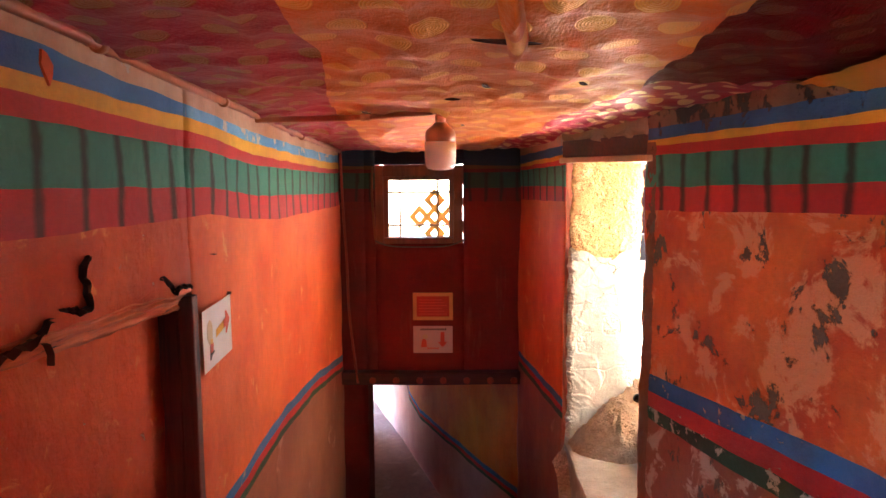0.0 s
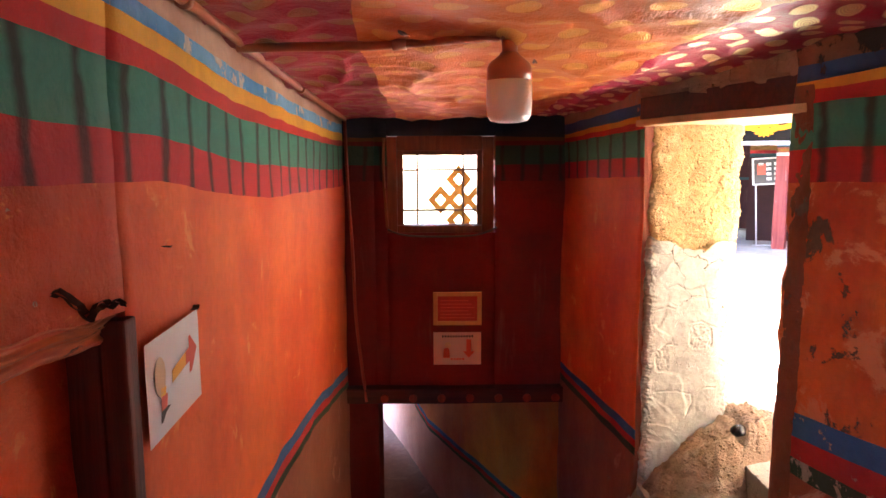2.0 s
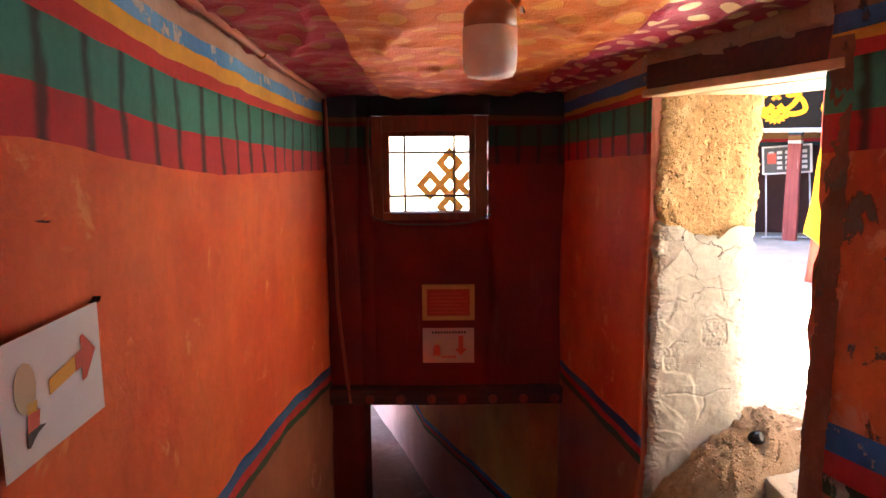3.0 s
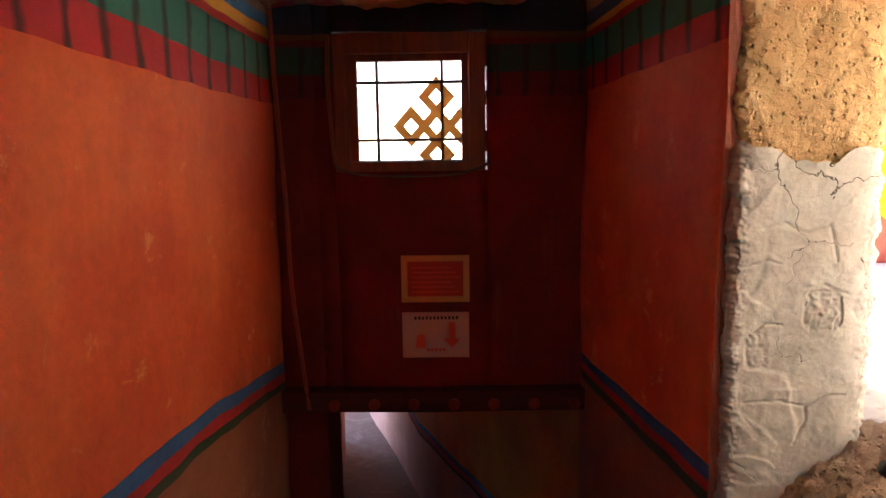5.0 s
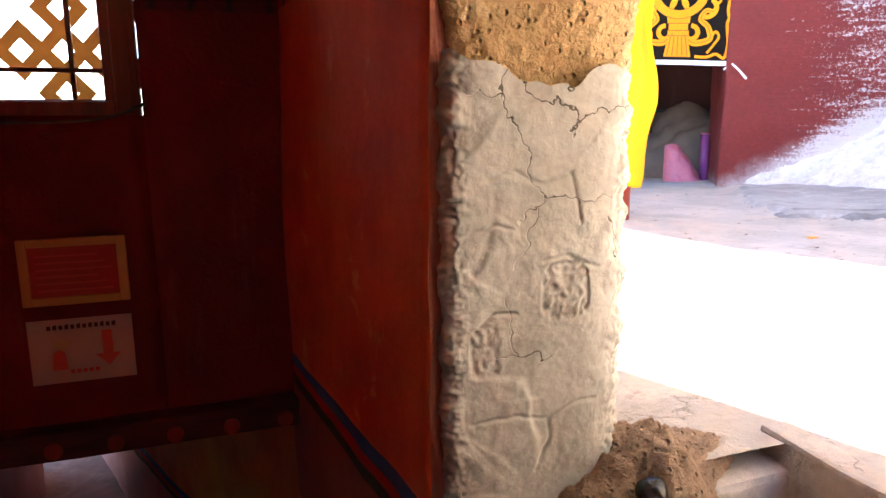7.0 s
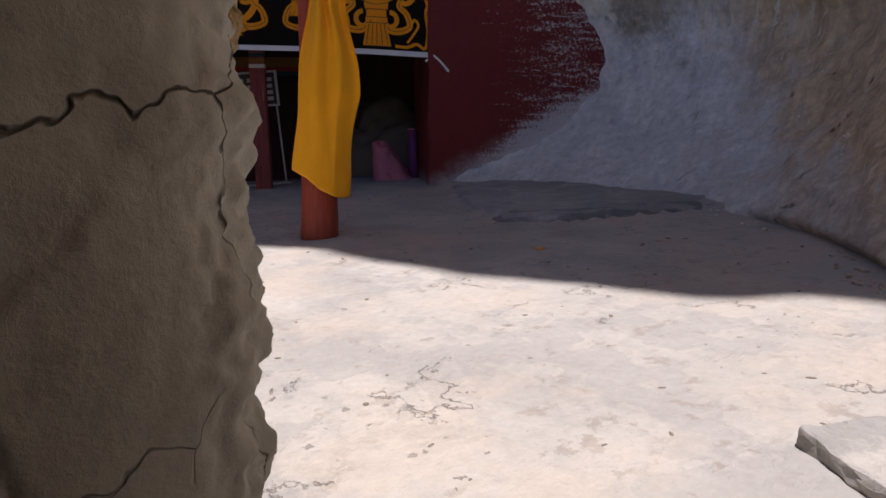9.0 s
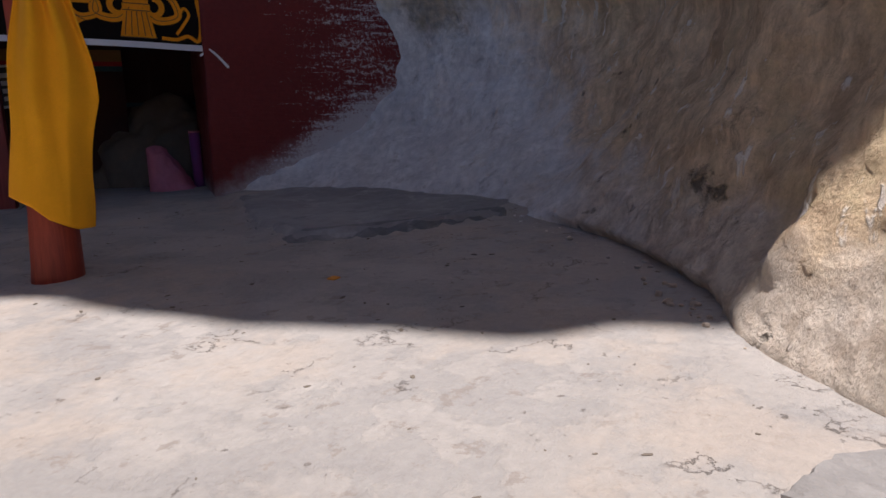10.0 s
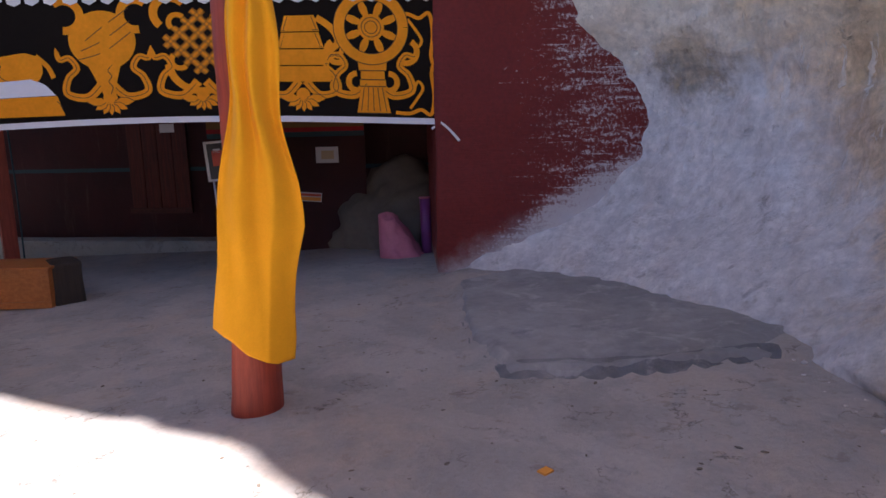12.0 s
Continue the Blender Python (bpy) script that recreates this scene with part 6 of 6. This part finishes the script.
# victory banner, partly behind the yellow cloth
cu = -1.17
for k in range(4):
    z, w = 2.42 - 0.15 * k, 0.13 + 0.035 * k
    patch([(cu - w, z), (cu + w, z), (cu + w + 0.04, z - 0.14), (cu - w - 0.04, z - 0.14)], m_gold, "banner_tier", 0.008 + 0.0005 * k)
    tape(lin((cu - w - 0.03, z - 0.13), (cu + w + 0.03, z - 0.13), 8), 0.008, m_gold_line, "stitch_line", 0.011)
    for q in range(5):
        uu = cu - w + 2 * w * (q + 0.5) / 5
        tape(lin((uu, z - 0.01), (uu + 0.02 * (q - 2), z - 0.12), 4), 0.006, m_gold_line, "stitch_line", 0.0112)
ribbons(cu, 1.84, 0.36, 0.42)
tape(curve([(cu + 0.15, 2.40), (cu + 0.28, 2.30), (cu + 0.33, 2.18), (cu + 0.24, 2.10)]), 0.06, m_gold, "scarf", 0.0062)
lotus(cu, 1.68, 0.19)

# wheel on its pillar
cu, cz = -0.545, 2.31
tape(arc(cu, cz, 0.28, 0, 360, 48), 0.10, m_gold, "wheel_rim", 0.009)
for r in (0.232, 0.328):
    tape(arc(cu, cz, r, 0, 360, 48), 0.007, m_gold_line, "stitch_line", 0.0115)
for k in range(8):
    a = radians(45 * k + 22)
    tape([(cu + r * math.cos(a), cz + r * math.sin(a)) for r in (0.09, 0.13, 0.17, 0.21, 0.24)], lambda t: 0.03 + 0.04 * math.sin(math.pi * t), m_gold, "spoke", 0.008)
patch(arc(cu, cz, 0.115, 0, 350, 24), m_gold, "hub", 0.0095)
for r in (0.085, 0.055):
    tape(arc(cu, cz, r, 0, 360, 30), 0.007, m_gold_line, "stitch_line", 0.0115)
for z0, z1, w0, w1 in ((1.93, 2.04, 0.12, 0.13), (1.85, 1.93, 0.105, 0.105), (1.79, 1.85, 0.115, 0.115), (1.55, 1.79, 0.15, 0.105)):
    patch([(cu - w0, z0), (cu + w0, z0), (cu + w1, z1), (cu - w1, z1)], m_gold, "pillar_tier", 0.0105)
    tape(lin((cu - w0, z0), (cu + w0, z0), 8), 0.008, m_gold_line, "stitch_line", 0.013)
for q in range(5):
    uu = cu - 0.08 + 0.04 * q
    tape(lin((uu, 1.78), (cu + (uu - cu) * 1.4, 1.57), 6), 0.007, m_gold_line, "stitch_line", 0.013)
ribbons(cu, 1.84, 0.40, 0.42)
for m in (-1, 1):
    tape(arc(cu + m * 0.14, 1.83, 0.075, 90, -90 if m > 0 else 270, 16), 0.05, m_gold, "scarf_loop", 0.008)
    tape(arc(cu + m * 0.30, 2.10, 0.10, 60 if m > 0 else 120, -110 if m > 0 else 290, 16), 0.05, m_gold, "scarf_loop", 0.005)

# corner scrolls
for zc, m in ((1.60, 1), (2.38, -1)):
    tape(curve([(-0.35, zc - 0.04 * m), (-0.22, zc - 0.045 * m), (-0.12, zc - 0.01 * m), (-0.03, zc - 0.05 * m), (0.0, zc + 0.12 * m), (-0.02, zc + 0.32 * m), (0.02, zc + 0.42 * m)]), 0.032, m_gold, "corner_scroll", 0.006)
    tape(curve([(-0.22, zc), (-0.16, zc + 0.08 * m), (-0.10, zc + 0.18 * m), (-0.14, zc + 0.24 * m), (-0.18, zc + 0.18 * m)]), 0.026, m_gold, "corner_scroll", 0.0068)

# reclining deer on a lotus seat
cu = -3.85
patch([(cu - 0.45, 1.58), (cu + 0.60, 1.56), (cu + 0.55, 1.74), (cu - 0.40, 1.74)], m_gold, "seat", 0.006)
for q in range(8):
    tape(curve([(cu - 0.36 + 0.12 * q, 1.60), (cu - 0.37 + 0.12 * q, 1.68), (cu - 0.31 + 0.12 * q, 1.70), (cu - 0.27 + 0.12 * q, 1.66), (cu - 0.25 + 0.12 * q, 1.60)]), 0.007, m_gold_line, "stitch_line", 0.0085)
patch([(cu - 0.4, 1.74), (cu + 0.54, 1.745), (cu + 0.46, 1.84), (cu + 0.35, 1.90), (cu - 0.35, 1.86)], m_white_rib, "cushion", 0.0075)
patch(curve([(cu - 0.35, 1.80), (cu - 0.05, 1.80), (cu + 0.20, 1.80), (cu + 0.42, 1.90), (cu + 0.44, 2.05), (cu + 0.32, 2.13), (cu + 0.05, 2.10), (cu - 0.08, 2.14), (cu - 0.10, 2.35), (cu + 0.08, 2.40), (cu + 0.06, 2.46), (cu - 0.12, 2.52), (cu - 0.28, 2.44), (cu - 0.36, 2.10)], 0.06), m_gold, "deer", 0.009)
tape(curve([(cu + 0.40, 2.10), (cu + 0.50, 2.0), (cu + 0.54, 1.90)]), 0.045, m_gold, "tail", 0.0095)
tape(curve([(cu + 0.10, 2.03), (cu + 0.08, 1.94), (cu + 0.16, 1.88), (cu + 0.36, 1.86)]), 0.007, m_gold_line, "stitch_line", 0.0118)
tape(curve([(cu - 0.05, 2.37), (cu + 0.02, 2.36), (cu + 0.06, 2.38)]), 0.03, m_white_rib, "muzzle", 0.0115)

# beam carrying the banner
tagged(part("porch_beam", box(BU0, 0.5, 0.06, 0.24, 2.60, 2.86, bevel=0.015, m=M_UV), m_beam), label="dark red beam along the porch front", category="beam", kind="structure")


# ---- litter and small marks on the ground ----
rnd = random.Random(11)
bm = bmesh.new()
for k in range(170):
    x, y = rnd.uniform(1.8, 5.2), rnd.uniform(3.6, 9.0)
    s = rnd.choice((0.003, 0.004, 0.005, 0.006, 0.009))
    own = bmesh.new()
    bmesh.ops.create_icosphere(own, subdivisions=1, radius=1)
    wobble(own, 0.35, 1.7, k * 1.3)
    own.transform(Matrix.Translation((x, y, court_z(x, y) + 0.012 * noise.noise(Vector((x * 0.8, y * 0.8, 0))) + 0.004 * noise.noise(Vector((x * 4, y * 4, 0))) + s * 0.2)) @ Matrix.Rotation(rnd.uniform(0, 6), 4, "Z") @ Matrix.Diagonal((s * rnd.uniform(1, 2.6), s, s * 0.45, 1)))
    join(bm, own)
tagged(part("ground_litter", bm, m_blanket), label="scattered grit, twigs and flakes on the court floor", category="litter", kind="stuff")
rnd = random.Random(5)
bm = bmesh.new()
for k in range(260):
    p = BASE[rnd.randrange(len(BASE) - 1)]
    if p.y < 4.2 or p.y > 9.0:
        continue
    s = rnd.choice((0.005, 0.007, 0.010, 0.014, 0.019))
    own = bmesh.new()
    bmesh.ops.create_icosphere(own, subdivisions=1, radius=1)
    wobble(own, 0.4, 1.3, k * 2.1)
    o = rnd.uniform(-0.12, 0.03)
    own.transform(Matrix.Translation((p.x + o, p.y - o * 0.5, court_z(p.x, p.y) + s * 0.35)) @ Matrix.Rotation(rnd.uniform(0, 6), 4, "Z") @ Matrix.Diagonal((s * 1.3, s, s * 0.7, 1)))
    join(bm, own)
tagged(part("rock_crumbs", bm, m_rock), label="small crumbled stones along the foot of the rock", category="stones", kind="stuff")
tagged(part("yellow_scrap", box(3.83, 3.88, 6.06, 6.10, 0.148, 0.156, rough=0.01, cuts=1), m_inkorange), label="small orange-yellow scrap lying on the court floor", category="scrap")

# broken sloping front of the cement ledge under the rock
def ledge_front(a, b):
    y = 5.93 + 1.05 * a
    x = lerp(((5.9, 5.75), (6.1, 5.55), (6.41, 5.0), (6.91, 4.5), (7.0, 4.46)), y) + 0.06 * noise.noise(Vector((y * 4, 1, 1)))
    lump = noise.noise(Vector((x * 6, y * 6, 3))) + 0.5 * noise.noise(Vector((x * 17, y * 17, 3)))
    out = lerp(((0, 0.06), (0.25, 0.02), (0.5, -0.03), (0.75, -0.08), (1, -0.15)), b) + 0.035 * lump
    up = lerp(((0, -0.012), (0.25, 0.012), (0.5, 0.034), (0.75, 0.050), (1, 0.030)), b) * min(1.0, 8 * a + 0.2, 8 * (1 - a) + 0.2) + 0.006 * lump * math.sin(math.pi * b)
    px, py = x - 0.62 * out, y - 0.78 * out
    return (px, py, court_z(px, py) + 0.002 + 1.25 * up)


tagged(sheet("ledge_front", 90, 14, ledge_front, m_ledge_edge), kind="structure")
LEDGE_W = ((6.03, 5.62), (6.24, 5.28), (6.56, 4.80), (6.91, 4.47), (7.5, 4.74), (7.89, 5.0), (8.75, 5.68))


def ledge_top(a, b):
    y = 6.06 + 2.68 * a
    lo = lerp(LEDGE_W, y) + 0.05 * noise.noise(Vector((y * 5, 2, 2))) + 0.02 * noise.noise(Vector((y * 17, 2, 2)))
    x = lo + (lerp(((6.0, 5.95), (6.75, 6.3), (7.6, 6.45), (8.75, 6.4)), y) - lo) * b
    q = Vector((x * 0.8, y * 0.8, 0))
    lift = 0.054 * min(1.0, (x - lo) / 0.05) * min(1.0, 12 * a + 0.3)
    return (x, y, court_z(x, y) + 0.012 * noise.noise(q) + 0.004 * noise.noise(q * 5) + 0.003 + lift + 0.006 * noise.noise(Vector((x * 5, y * 5, 4))))


tagged(sheet("cement_ledge", 90, 60, ledge_top, m_ledge), kind="structure")
for k, (lo, hi, line) in enumerate(((6.95, 8.7, LEDGE_W), (6.1, 6.95, LEDGE_W))):
    pts = [(lerp(line, lo + (hi - lo) * i / 70) + 0.012 * noise.noise(Vector((i * 0.35, k, 1))) - 0.012, lo + (hi - lo) * i / 70) for i in range(71)]
    bm = tube([(x + 0.05 * noise.noise(Vector((y * 5, 2, 2))) + 0.02 * noise.noise(Vector((y * 17, 2, 2))), y, court_z(x, y) + 0.012 * noise.noise(Vector((x * 0.8, y * 0.8, 0)))) for x, y in pts], [0.009 + 0.010 * noise.noise(Vector((i * 0.4, k, 5))) for i in range(71)], 8)
    tagged(part("ledge_lip_%d" % (k + 1), bm, m_ledge_edge), kind="structure")
